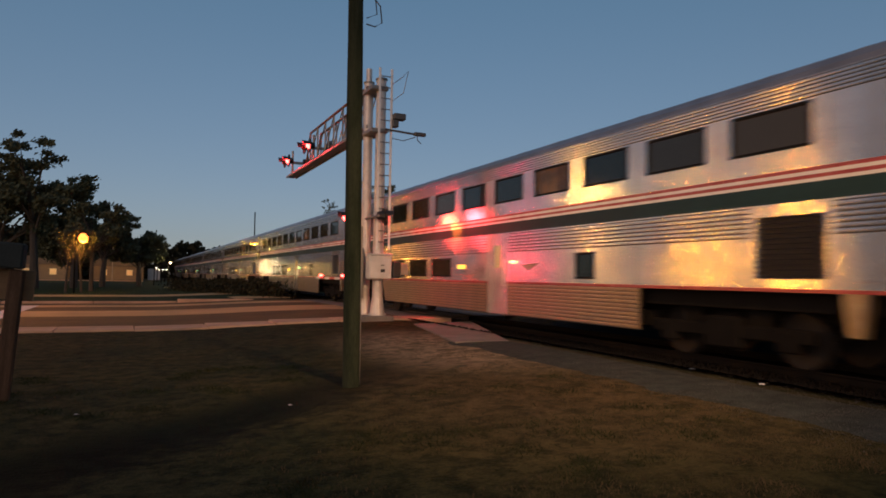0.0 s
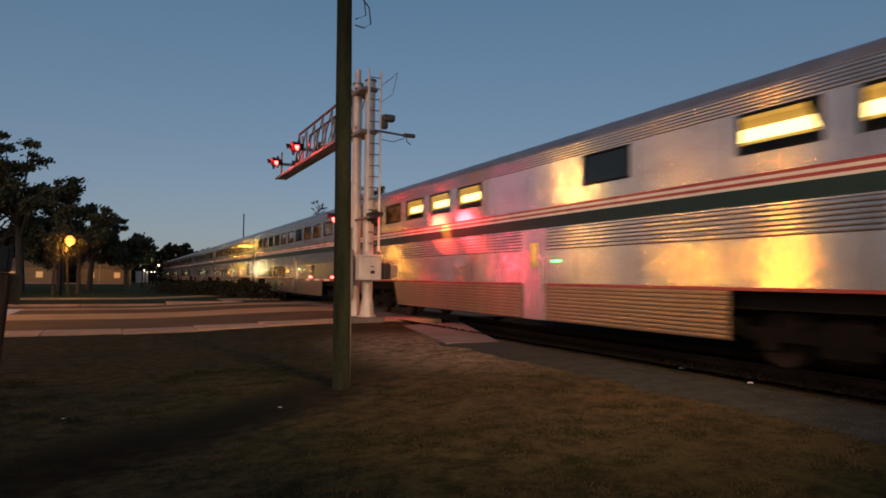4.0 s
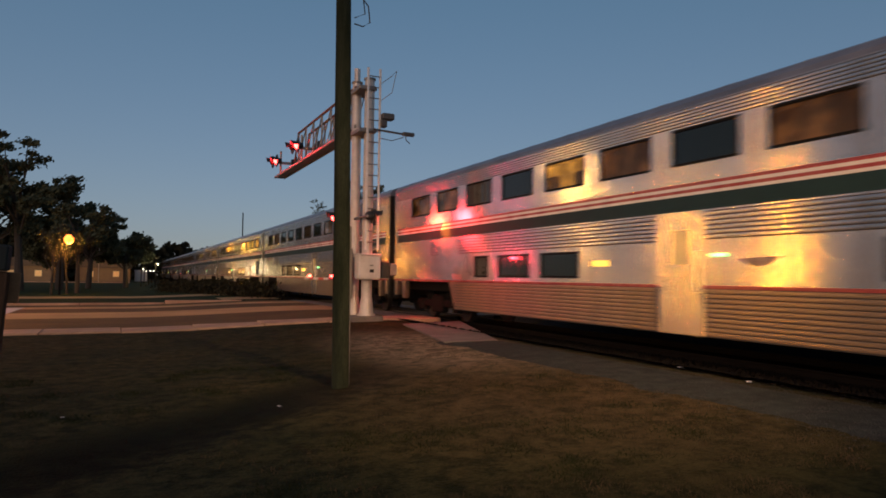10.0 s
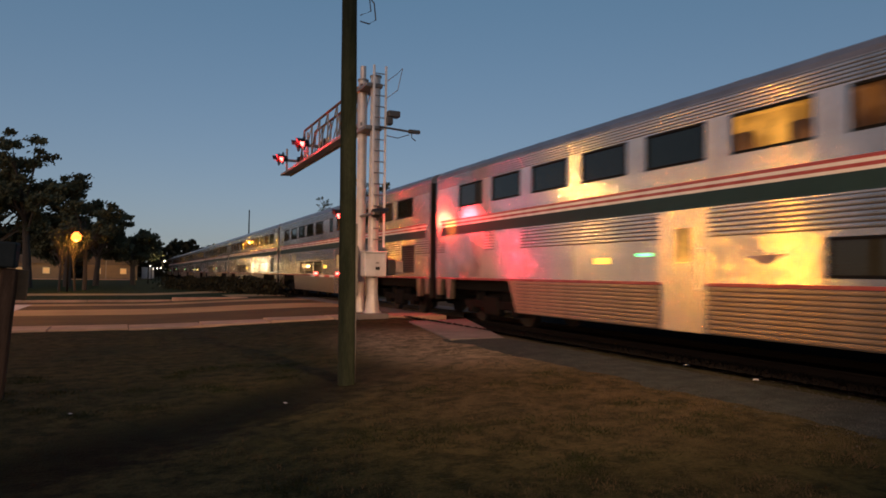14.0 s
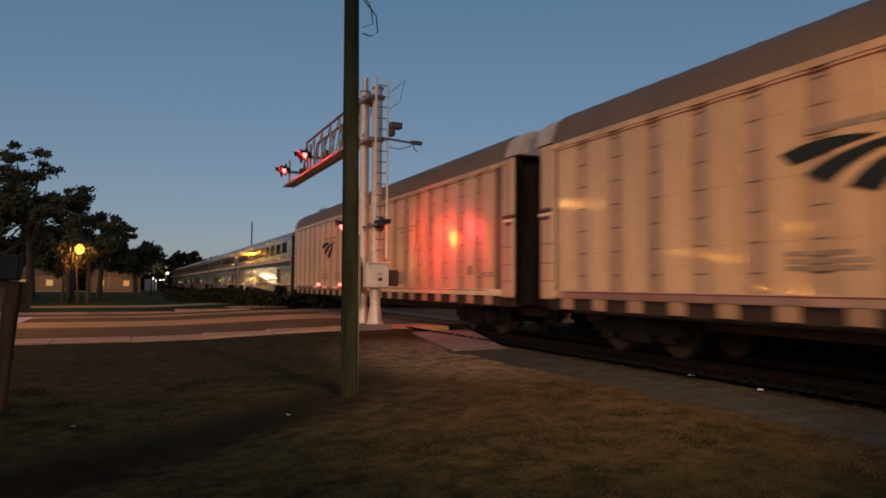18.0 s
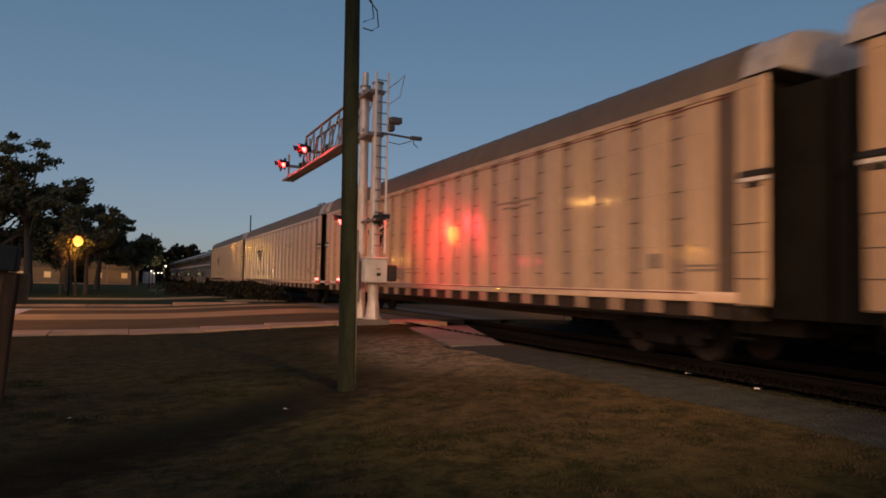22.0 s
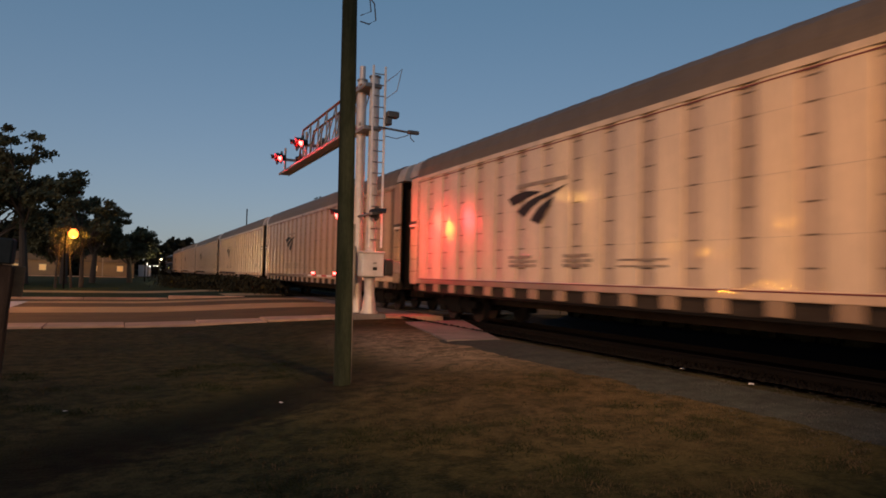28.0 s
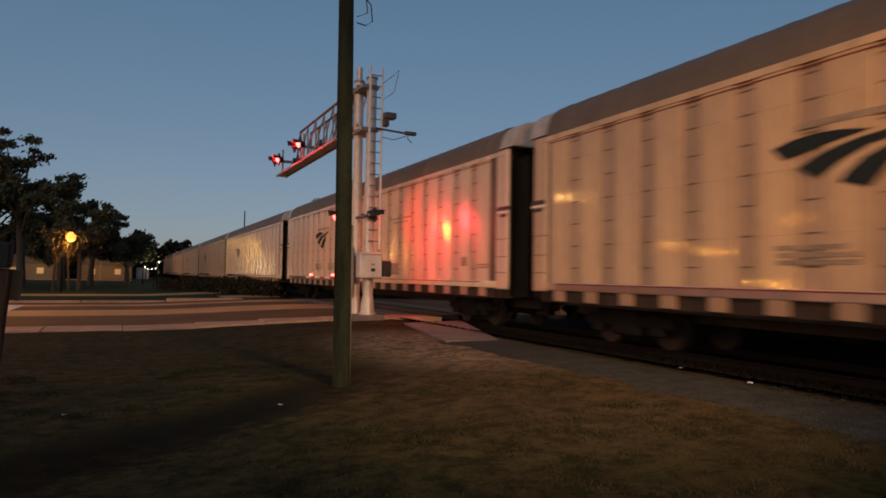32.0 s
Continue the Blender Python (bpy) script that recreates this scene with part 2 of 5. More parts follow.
POLE_WOOD = mat("weathered greenish pole timber", (0.034, 0.041, 0.026), 0.95, 0, 0.6, 3.0, 30, 0.5, second=(0.013, 0.018, 0.010), stretch=(3, 3, 0.4), spec=0.08)
POST_WOOD = mat("weathered post timber", (0.085, 0.056, 0.038), 0.95, 0, 0.5, 4.0, 45, 0.4, stretch=(4, 4, 0.4), spec=0.1)
PLANK_WOOD = mat("pale board timber", (0.15, 0.10, 0.055), 0.9, 0, 0.3, 4.0, 45, 0.3, stretch=(0.6, 4, 4))
CONCRETE = mat("weathered concrete", (0.21, 0.185, 0.165), 0.9, 0, 0.35, 1.5, 40, 0.25, spec=0.2)
KERB = mat("pale kerb concrete", (0.50, 0.325, 0.215), 0.9, 0, 0.35, 1.2, 40, 0.25, by_piece=0.12, spec=0.2)
ASPHALT = mat("worn asphalt", (0.15, 0.095, 0.042), 0.92, 0, 0.35, 0.5, 60, 0.3, spec=0.1)
ASPHALT_PALE = mat("pale worn paving", (0.50, 0.33, 0.16), 0.92, 0, 0.3, 0.4, 60, 0.3, spec=0.1)
PAINT_LINE = mat("worn white road paint", (0.62, 0.60, 0.56), 0.6, 0, 0.35, 3, 60, 0.1)
GRAVEL = mat("grey gravel path", (0.046, 0.057, 0.054), 0.95, 0, 0.6, 4.0, 45, 1.0, spec=0.1)
VERGE = mat("green verge grass", (0.034, 0.046, 0.014), 0.97, 0, 0.5, 0.8, 25, 0.6, second=(0.016, 0.026, 0.008), spec=0.05)
# shade under and beside the train is put into these near-black colours
BALLAST = mat("near-black shaded ballast", (0.0055, 0.0042, 0.0032), 0.95, 0, 0.5, 6.0, 30, 1.0, spec=0.05)
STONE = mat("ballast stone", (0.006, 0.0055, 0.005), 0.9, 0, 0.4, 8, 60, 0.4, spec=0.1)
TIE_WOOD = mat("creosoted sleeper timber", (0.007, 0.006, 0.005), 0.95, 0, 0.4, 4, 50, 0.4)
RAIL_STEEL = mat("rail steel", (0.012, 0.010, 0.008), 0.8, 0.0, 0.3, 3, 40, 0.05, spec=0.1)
BARK = mat("dark bark", (0.05, 0.042, 0.034), 0.9, 0, 0.4, 4, 40, 0.5, stretch=(3, 3, 0.5))
LEAF = mat("dark live oak leaves", (0.085, 0.098, 0.058), 0.7, 0, 0.45, 0.6, 30, 0.0, spec=0.15)
FAR_LEAF = mat("far wood foliage", (0.036, 0.036, 0.022), 0.9, 0, 0.4, 0.3, 10, 0.0, spec=0.05)
BLADE = mat("dry grass blades", (0.095, 0.066, 0.036), 0.9, 0, 0.4, 3.0, 40, 0.0, second=(0.016, 0.020, 0.008), spec=0.1)
HOUSE_WALL = mat("tan house siding", (0.17, 0.12, 0.075), 0.7, 0, 0.2, 1.0, 30, 0.1)
HOUSE_ROOF = mat("brown shingle roof", (0.10, 0.08, 0.065), 0.85, 0, 0.3, 1.5, 30, 0.2)
LAMP_GLASS = mat("glowing sodium lens", (0.9, 0.6, 0.2), 0.4, 0, 0.05, 3, 30, 0.0, emit=(1.0, 0.21, 0.028), power=3.8)
COOL_GLASS = mat("glowing white lens", (0.9, 0.9, 0.8), 0.4, 0, 0.05, 3, 30, 0.0, emit=(1.0, 0.92, 0.75), power=7.0)
WARM_WINDOW = mat("added glowing house window", (0.8, 0.6, 0.3), 0.5, 0, 0.1, 3, 30, 0.0, emit=(1.0, 0.50, 0.16), power=0.06)


def grass_material():
    """Short winter lawn: tan patches over green, a darker green band, a painted pool of lamp light, trodden bare spots.
    """
    m = mat("winter lawn", (0.042, 0.038, 0.0155), 0.97, 0, 0.5, 0.55, 34.0, 1.0, second=(0.019, 0.023, 0.0085), spec=0.05)
    n, l = m.node_tree.nodes, m.node_tree.links
    b = n["Principled BSDF"]
    old = b.inputs["Base Color"].links[0].from_socket
    tc = n.new("ShaderNodeTexCoord")
    patch = n.new("ShaderNodeTexNoise")
    patch.inputs["Scale"].default_value, patch.inputs["Detail"].default_value = 3.6, 8
    l.new(tc.outputs["Object"], patch.inputs["Vector"])
    patch.inputs["Roughness"].default_value = 0.78
    r = n.new("ShaderNodeValToRGB")
    r.color_ramp.elements[0].position, r.color_ramp.elements[0].color = 0.41, (0.34, 0.42, 0.34, 1)
    r.color_ramp.elements[1].position, r.color_ramp.elements[1].color = 0.60, (1.75, 1.6, 1.45, 1)
    l.new(patch.outputs["Fac"], r.inputs["Fac"])
    last = old

    def spread(factor_socket, colour, last):
        mx = n.new("ShaderNodeMix")
        mx.data_type, mx.blend_type = "RGBA", "MIX"
        l.new(factor_socket, mx.inputs["Factor"])
        l.new(last, mx.inputs[6])
        mx.inputs[7].default_value = (*colour, 1)
        return mx.outputs[2]

    def math_node(op, a, b=None, c=None):
        q = n.new("ShaderNodeMath")
        q.operation = op
        for i, v in enumerate((a, b, c)):
            if v is None:
                continue
            if isinstance(v, (int, float)):
                q.inputs[i].default_value = v
            else:
                l.new(v, q.inputs[i])
        return q.outputs[0]

    sep = n.new("ShaderNodeSeparateXYZ")
    l.new(tc.outputs["Object"], sep.inputs[0])
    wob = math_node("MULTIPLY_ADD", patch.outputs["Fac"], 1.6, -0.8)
    # darker green band along the shallow swale
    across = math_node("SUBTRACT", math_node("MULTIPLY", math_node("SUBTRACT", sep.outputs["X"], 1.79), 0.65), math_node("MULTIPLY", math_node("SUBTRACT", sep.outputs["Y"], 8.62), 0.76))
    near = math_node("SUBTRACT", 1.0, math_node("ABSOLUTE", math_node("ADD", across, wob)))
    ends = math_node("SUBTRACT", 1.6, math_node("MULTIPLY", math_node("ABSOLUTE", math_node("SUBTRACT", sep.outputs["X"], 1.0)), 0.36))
    dark_band = n.new("ShaderNodeMapRange")
    dark_band.interpolation_type = "SMOOTHSTEP"
    dark_band.inputs["From Max"].default_value, dark_band.inputs["To Max"].default_value = 0.8, 0.95
    l.new(math_node("MINIMUM", near, ends), dark_band.inputs["Value"])
    last = spread(dark_band.outputs["Result"], (0.0035, 0.0060, 0.0025), last)
    # brighter stretch beside the path: a pool of lamp light put into the colour
    sx, sy = math_node("MULTIPLY", math_node("SUBTRACT", sep.outputs["X"], 5.0), 0.8), math_node("MULTIPLY", math_node("SUBTRACT", sep.outputs["Y"], 7.6), 0.55)
    reach = math_node("SQRT", math_node("ADD", math_node("MULTIPLY", sx, sx), math_node("MULTIPLY", sy, sy)))
    lit_pool = n.new("ShaderNodeMapRange")
    lit_pool.interpolation_type = "SMOOTHSTEP"
    lit_pool.inputs["From Min"].default_value, lit_pool.inputs["From Max"].default_value = 3.0, 0.6
    lit_pool.inputs["To Max"].default_value = 0.9
    l.new(math_node("ADD", reach, wob), lit_pool.inputs["Value"])
    last = spread(lit_pool.outputs["Result"], (0.054, 0.040, 0.022), last)
    # trodden sandy soil by the sidewalk and along the path
    dx, dy = math_node("SUBTRACT", sep.outputs["X"], 5.9), math_node("MULTIPLY", math_node("SUBTRACT", sep.outputs["Y"], 13.0), 0.5)
    dist = math_node("SQRT", math_node("ADD", math_node("MULTIPLY", dx, dx), math_node("MULTIPLY", dy, dy)))
    soil = n.new("ShaderNodeMapRange")
    soil.interpolation_type = "SMOOTHSTEP"
    soil.inputs["From Min"].default_value, soil.inputs["From Max"].default_value = 2.6, 1.0
    soil.inputs["To Max"].default_value = 0.8
    l.new(math_node("ADD", dist, wob), soil.inputs["Value"])
    last = spread(soil.outputs["Result"], (0.17, 0.135, 0.10), last)
    mx = n.new("ShaderNodeMix")
    mx.data_type, mx.blend_type = "RGBA", "MULTIPLY"
    mx.inputs["Factor"].default_value = 0.9
    l.new(last, mx.inputs[6])
    l.new(r.outputs["Color"], mx.inputs[7])
    l.new(mx.outputs[2], b.inputs["Base Color"])
    return m


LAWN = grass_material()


# ---- mesh building ----
class Shape:
    """Collects vertices and faces; boxes, tubes and ruled strips are added one by one."""

    def __init__(self):
        self.v, self.f = [], []

    def box(self, x0, x1, y0, y1, z0, z1, bevel=0.0):
        i, b = len(self.v), bevel
        if b <= 0:
            self.v += [(x, y, z) for z in (z0, z1) for x, y in ((x0, y0), (x1, y0), (x1, y1), (x0, y1))]
            self.f += [(i, i + 3, i + 2, i + 1), (i + 4, i + 5, i + 6, i + 7)] + [(i + k, i + (k + 1) % 4, i + 4 + (k + 1) % 4, i + 4 + k) for k in range(4)]
        else:
            rings = ((z0, b), (z0 + b, 0), (z1 - b, 0), (z1, b))
            for z, e in rings:
                c = b if e == 0 else b + e * 0.6
                a0, a1, c0, c1 = x0 + e, x1 - e, y0 + e, y1 - e
                self.v += [(a0 + b, c0, z), (a1 - b, c0, z), (a1, c0 + b, z), (a1, c1 - b, z), (a1 - b, c1, z), (a0 + b, c1, z), (a0, c1 - b, z), (a0, c0 + b, z)]
            for r in range(3):
                for k in range(8):
                    self.f.append((i + r * 8 + k, i + r * 8 + (k + 1) % 8, i + r * 8 + 8 + (k + 1) % 8, i + r * 8 + 8 + k))
            self.f += [tuple(i + k for k in range(7, -1, -1)), tuple(i + 24 + k for k in range(8))]
        return self

    def tube(self, p, q, r0, r1=None, seg=10, caps=True):
        p, q = Vector(p), Vector(q)
        r1 = r0 if r1 is None else r1
        d = (q - p).normalized()
        a = d.orthogonal().normalized()
        b = d.cross(a)
        i = len(self.v)
        for c, r in ((p, r0), (q, r1)):
            for k in range(seg):
                w = 2 * math.pi * k / seg
                self.v.append(tuple(c + (a * math.cos(w) + b * math.sin(w)) * r))
        for k in range(seg):
            self.f.append((i + k, i + (k + 1) % seg, i + seg + (k + 1) % seg, i + seg + k))
        if caps:
            self.f += [tuple(i + k for k in range(seg - 1, -1, -1)), tuple(i + seg + k for k in range(seg))]
        return self

    def sweep(self, points, r0, r1=None, seg=8):
        """A bent, tapering round bar through the points."""
        r1 = r0 if r1 is None else r1
        pts = [Vector(p) for p in points]
        i, n = len(self.v), len(pts)
        for j, p in enumerate(pts):
            d = (pts[min(j + 1, n - 1)] - pts[max(j - 1, 0)]).normalized()
            a = d.cross(Vector((0.31, 0.17, 0.93))).normalized() if abs(d.z) < 0.9 else d.cross(Vector((1, 0.2, 0))).normalized()
            b = d.cross(a)
            r = r0 + (r1 - r0) * j / (n - 1)
            for k in range(seg):
                w = 2 * math.pi * k / seg
                self.v.append(tuple(p + (a * math.cos(w) + b * math.sin(w)) * r))
        for j in range(n - 1):
            for k in range(seg):
                self.f.append((i + j * seg + k, i + j * seg + (k + 1) % seg, i + (j + 1) * seg + (k + 1) % seg, i + (j + 1) * seg + k))
        self.f += [tuple(i + k for k in range(seg - 1, -1, -1)), tuple(i + (n - 1) * seg + k for k in range(seg))]
        return self

    def profile(self, pts, y0, y1, closed=True, caps=True):
        """A section given in x and z, drawn out along y."""
        i, n = len(self.v), len(pts)
        self.v += [(x, y0, z) for x, z in pts] + [(x, y1, z) for x, z in pts]
        for k in range(n if closed else n - 1):
            self.f.append((i + k, i + (k + 1) % n, i + n + (k + 1) % n, i + n + k))
        if caps and closed:
            self.f += [tuple(i + k for k in range(n - 1, -1, -1)), tuple(i + n + k for k in range(n))]
        return self

    def plate(self, outline, x, thick):
        """A flat shape in y and z standing at x, with thickness towards +x."""
        i, n = len(self.v), len(outline)
        self.v += [(x, y, z) for y, z in outline] + [(x + thick, y, z) for y, z in outline]
        self.f += [tuple(i + k for k in range(n)), tuple(i + n + k for k in range(n - 1, -1, -1))]
        self.f += [(i + k, i + n + k, i + n + (k + 1) % n, i + (k + 1) % n) for k in range(n)]
        return self

    def wall(self, x0, x1, y0, y1, z0, z1, holes):
        """A wall between x0 and x1 with rectangular openings (y0, y1, z0, z1) right through it."""
        ys = sorted({y0, y1, *[h[0] for h in holes], *[h[1] for h in holes]})
        zs = sorted({z0, z1, *[h[2] for h in holes], *[h[3] for h in holes]})
        ys, zs = [y for y in ys if y0 <= y <= y1], [z for z in zs if z0 <= z <= z1]
        ny, nz, seen = len(ys) - 1, len(zs) - 1, {}

        def full(i, j):
            if not (0 <= i < ny and 0 <= j < nz):
                return False
            y, z = (ys[i] + ys[i + 1]) / 2, (zs[j] + zs[j + 1]) / 2
            return not any(h[0] < y < h[1] and h[2] < z < h[3] for h in holes)

        def corner(i, j, k):
            if (i, j, k) not in seen:
                seen[i, j, k] = len(self.v)
                self.v.append((x1 if k else x0, ys[i], zs[j]))
            return seen[i, j, k]

        for i in range(ny):
            for j in range(nz):
                if not full(i, j):
                    continue
                ring = [(i, j), (i + 1, j), (i + 1, j + 1), (i, j + 1)]
                self.f.append(tuple(corner(*c, 0) for c in ring))
                self.f.append(tuple(corner(*c, 1) for c in reversed(ring)))
                for e, (p, q) in enumerate(((0, -1), (1, 0), (0, 1), (-1, 0))):
                    if not full(i + p, j + q):
                        c, d = ring[e], ring[(e + 1) % 4]
                        self.f.append((corner(*c, 1), corner(*d, 1), corner(*d, 0), corner(*c, 0)))
        return self

    def mesh(self, name, material, smooth=False):
        me = bpy.data.meshes.new(name)
        me.from_pydata(self.v, [], self.f)
        bm = bmesh.new()
        bm.from_mesh(me)
        bmesh.ops.recalc_face_normals(bm, faces=bm.faces)
        bm.to_mesh(me)
        bm.free()
        me.materials.append(material)
        if smooth:
            me.polygons.foreach_set("use_smooth", [True] * len(me.polygons))
        me.update()
        return me


def part(name, shape, material, parent, label="", smooth=False, at=None):
    """One mesh object under a thing or a part."""
    ob = new(name, shape if isinstance(shape, bpy.types.Mesh) else shape.mesh(name, material, smooth))
    if parent is not None:
        ob.parent = parent
    if at is not None:
        ob.matrix_basis = at
    if label:
        ob["label"] = label
    return ob


def thing(name, label, category, at=None, group="", kind=""):
    ob = new(name)
    if at is not None:
        ob.matrix_basis = at
    return tagged(ob, label, category, group, kind)


def solid(name, shape, material, label, category="", group="", kind="", at=None, smooth=False):
    """A thing that is one mesh."""
    ob = part(name, shape, material, None, smooth=smooth, at=at)
    return tagged(ob, label, category, group, kind)


def ease(v):
    v = min(max(v, 0.0), 1.0)
    return v * v * (3 - 2 * v)


def ground_z(x, y):
    """The lawn climbs a little towards the track, with a shallow swale across it."""
    z = 0.22 * ease(x / 7.5)
    if x > 14.0:
        z -= 0.15 * ease((x - 14.0) / 6)
    d = abs((x - 1.79) * 0.65 - (y - 8.62) * 0.76)
    z -= 0.06 * ease(1 - d / 1.1) * ease(1 - abs(x - 1.5) / 6.0)
    return z
PEBBLE = mat("grey pebble", (0.075, 0.075, 0.075), 0.9, 0, 0.5, 9, 60, 0.2, spec=0.1)
_base_ground = ground_z


def land_z(x, y):
    """Ground height with the sunken bed of the track."""
    z = _base_ground(x, y)
    return z - 0.16 * ease((x - 8.1) / 0.8) * ease((13.3 - x) / 0.8)


# ---- ground, road, paths, track ----
def ruled(x0, x1, y0, y1, nx, ny, lift, height=_base_ground):
    s = Shape()
    for j in range(ny + 1):
        for i in range(nx + 1):
            x, y = x0 + (x1 - x0) * i / nx, y0 + (y1 - y0) * j / ny
            s.v.append((x, y, height(x, y) + lift))
    w = nx + 1
    s.f = [(j * w + i, j * w + i + 1, (j + 1) * w + i + 1, (j + 1) * w + i) for j in range(ny) for i in range(nx)]
    return s


def stretch_axis(lo, hi, step, far, grow=1.35):
    """Even steps between lo and hi, then ever wider ones out to far."""
    vals = [lo + step * i for i in range(int(round((hi - lo) / step)) + 1)]
    for sign, edge in ((1, hi), (-1, lo)):
        d, p = step, edge
        while abs(p) < far:
            d *= grow
            p += sign * d
            vals.append(p)
    return sorted(vals)


def build_ground():
    xs, ys = stretch_axis(-12, 16, 0.35, 2500), stretch_axis(-2, 42, 0.35, 2500)
    s = Shape()
    for y in ys:
        for x in xs:
            rough = 0.018 * noise.noise((x * 1.1, y * 1.1, 0)) if abs(x) < 20 and abs(y) < 45 else 0
            s.v.append((x, y, land_z(x, y) + rough - 0.012))
    w = len(xs)
    s.f = [(j * w + i, j * w + i + 1, (j + 1) * w + i + 1, (j + 1) * w + i) for j in range(len(ys) - 1) for i in range(w - 1)]
    solid("ground", s, LAWN, "patchy tan and green winter lawn with a painted lit stretch", "lawn", kind="structure", smooth=True)


def build_road():
    road = solid("road", ruled(-150, 120, 22.0, 38.4, 270, 12, 0.012), ASPHALT, "worn dark asphalt road across the railway track", "road", kind="structure")
    part("median_strip", ruled(-150, 9.0, 27.4, 31.2, 160, 3, 0.017), ASPHALT_PALE, road, "paler worn paving lane")
    part("far_lane", ruled(-150, 9.0, 34.6, 36.4, 160, 2, 0.017), ASPHALT_PALE, road, "paler worn paving lane")
    part("stop_line", ruled(-4.9, -4.1, 22.6, 36.0, 2, 6, 0.018), PAINT_LINE, road, "worn white stop line")
    far = solid("pavement_far", ruled(-60, 7.6, 48.5, 52.5, 70, 2, 0.02), ASPHALT_PALE, "pale paved strip beyond the road", "pavement", kind="structure")
    verge = solid("verge", ruled(-60, 7.6, 52.7, 128, 40, 30, 0.012), VERGE, "dark green mown verge under the far trees", "verge", kind="structure")
    part("near_strip", ruled(-60, 7.6, 39.0, 48.3, 40, 6, 0.012), VERGE, verge)
    part("paving_end", ruled(5.2, 8.6, 40.4, 44.2, 4, 3, 0.02), ASPHALT_PALE, far)


def build_kerbs():
    near = thing("kerb_near", "pale cracked concrete strip along the road edge", "kerb", kind="structure")
    me = Shape().box(-0.975, 0.975, -0.72, 0.72, -0.12, 0.045, 0.015).mesh("kerb_piece", KERB)
    for i in range(40):
        x = -68 + 1.97 * i
        part("kerb_piece", me, KERB, near, at=pose(x, 21.35 + 0.05 * math.sin(i * 2.1), _base_ground(x, 21), 0, -1.2 if 0 < x < 7 else 0, 0.8 * math.sin(i * 1.7)))
    far = thing("kerb_far", "low pale kerb on the far side of the road", "kerb", kind="structure")
    me = Shape().box(-1.98, 1.98, -0.16, 0.16, -0.1, 0.12, 0.02).mesh("kerb_piece", KERB)
    for i in range(22):
        x = -80 + 4.0 * i
        part("kerb_piece", me, KERB, far, at=pose(x, 38.7, _base_ground(x, 38)))


def build_paths():
    slab = thing("sidewalk", "pale concrete sidewalk slabs leading to the crossing", "sidewalk", kind="structure")
    for k in range(3):
        a, b = k / 3, (k + 1) / 3
        s = Shape()
        for t in (a + 0.004, b - 0.004):
            for e in (0, 1):
                x = (6.38 + 1.2 * t) * (1 - e) + (7.66 + 2.2 * t) * e
                y = 13.2 + 5.4 * t + e * (0.8 * t - 0.1)
                s.v += [(x, y, 0.10), (x, y, 0.242)]
        s.f = [(1, 3, 7, 5), (0, 4, 6, 2), (0, 2, 3, 1), (4, 5, 7, 6), (0, 1, 5, 4), (2, 6, 7, 3)]
        part("slab", s, CONCRETE, slab)
    s = Shape()
    n = 320
    for i in range(n + 1):
        y = -30 + 43.6 * i / n
        wob = 0.25 * noise.noise((y * 0.8, 3.1, 0)) + 0.20 * noise.noise((y * 2.9, 1.1, 0)) + 0.12 * noise.noise((y * 7.3, 2.1, 0))
        wob2 = 0.16 * noise.noise((y * 0.7, 9.1, 0)) + 0.08 * noise.noise((y * 2.6, 5.1, 0))
        ends = (6.05 + wob, 8.15 + wob2)
        for x in (ends[0], 6.6, 7.1, 7.6, ends[1]):
            edge = -0.05 if x in (ends[0], ends[1]) else 0.016
            s.v.append((x, y, land_z(x, y) + edge + 0.010 * noise.noise((x * 3, y * 3, 0))))
    s.f = [(j * 5 + i, j * 5 + i + 1, j * 5 + 6 + i, j * 5 + 5 + i) for j in range(n) for i in range(4)]
    rng = random.Random(8)
    g = Shape()
    for _ in range(14000):
        y = 3.2 + 10.6 * rng.random() ** 1.3
        x = 7.1 + rng.gauss(0, 0.5)
        r, z = rng.uniform(0.004, 0.011), land_z(x, y) + 0.012
        i = len(g.v)
        g.v += [(x + r * rng.uniform(0.6, 1.2), y, z), (x, y + r * rng.uniform(0.6, 1.2), z), (x - r * rng.uniform(0.6, 1.2), y, z), (x, y - r, z), (x, y, z + r * rng.uniform(0.6, 1.2))]
        g.f += [(i, i + 1, i + 4), (i + 1, i + 2, i + 4), (i + 2, i + 3, i + 4), (i + 3, i, i + 4)]
    solid("gravel_stones", g, PEBBLE, "loose grey pebbles on the gravel path", "gravel", kind="stuff")
    solid("gravel_path", s, GRAVEL, "grey gravel path beside the railway track", "path", kind="structure")


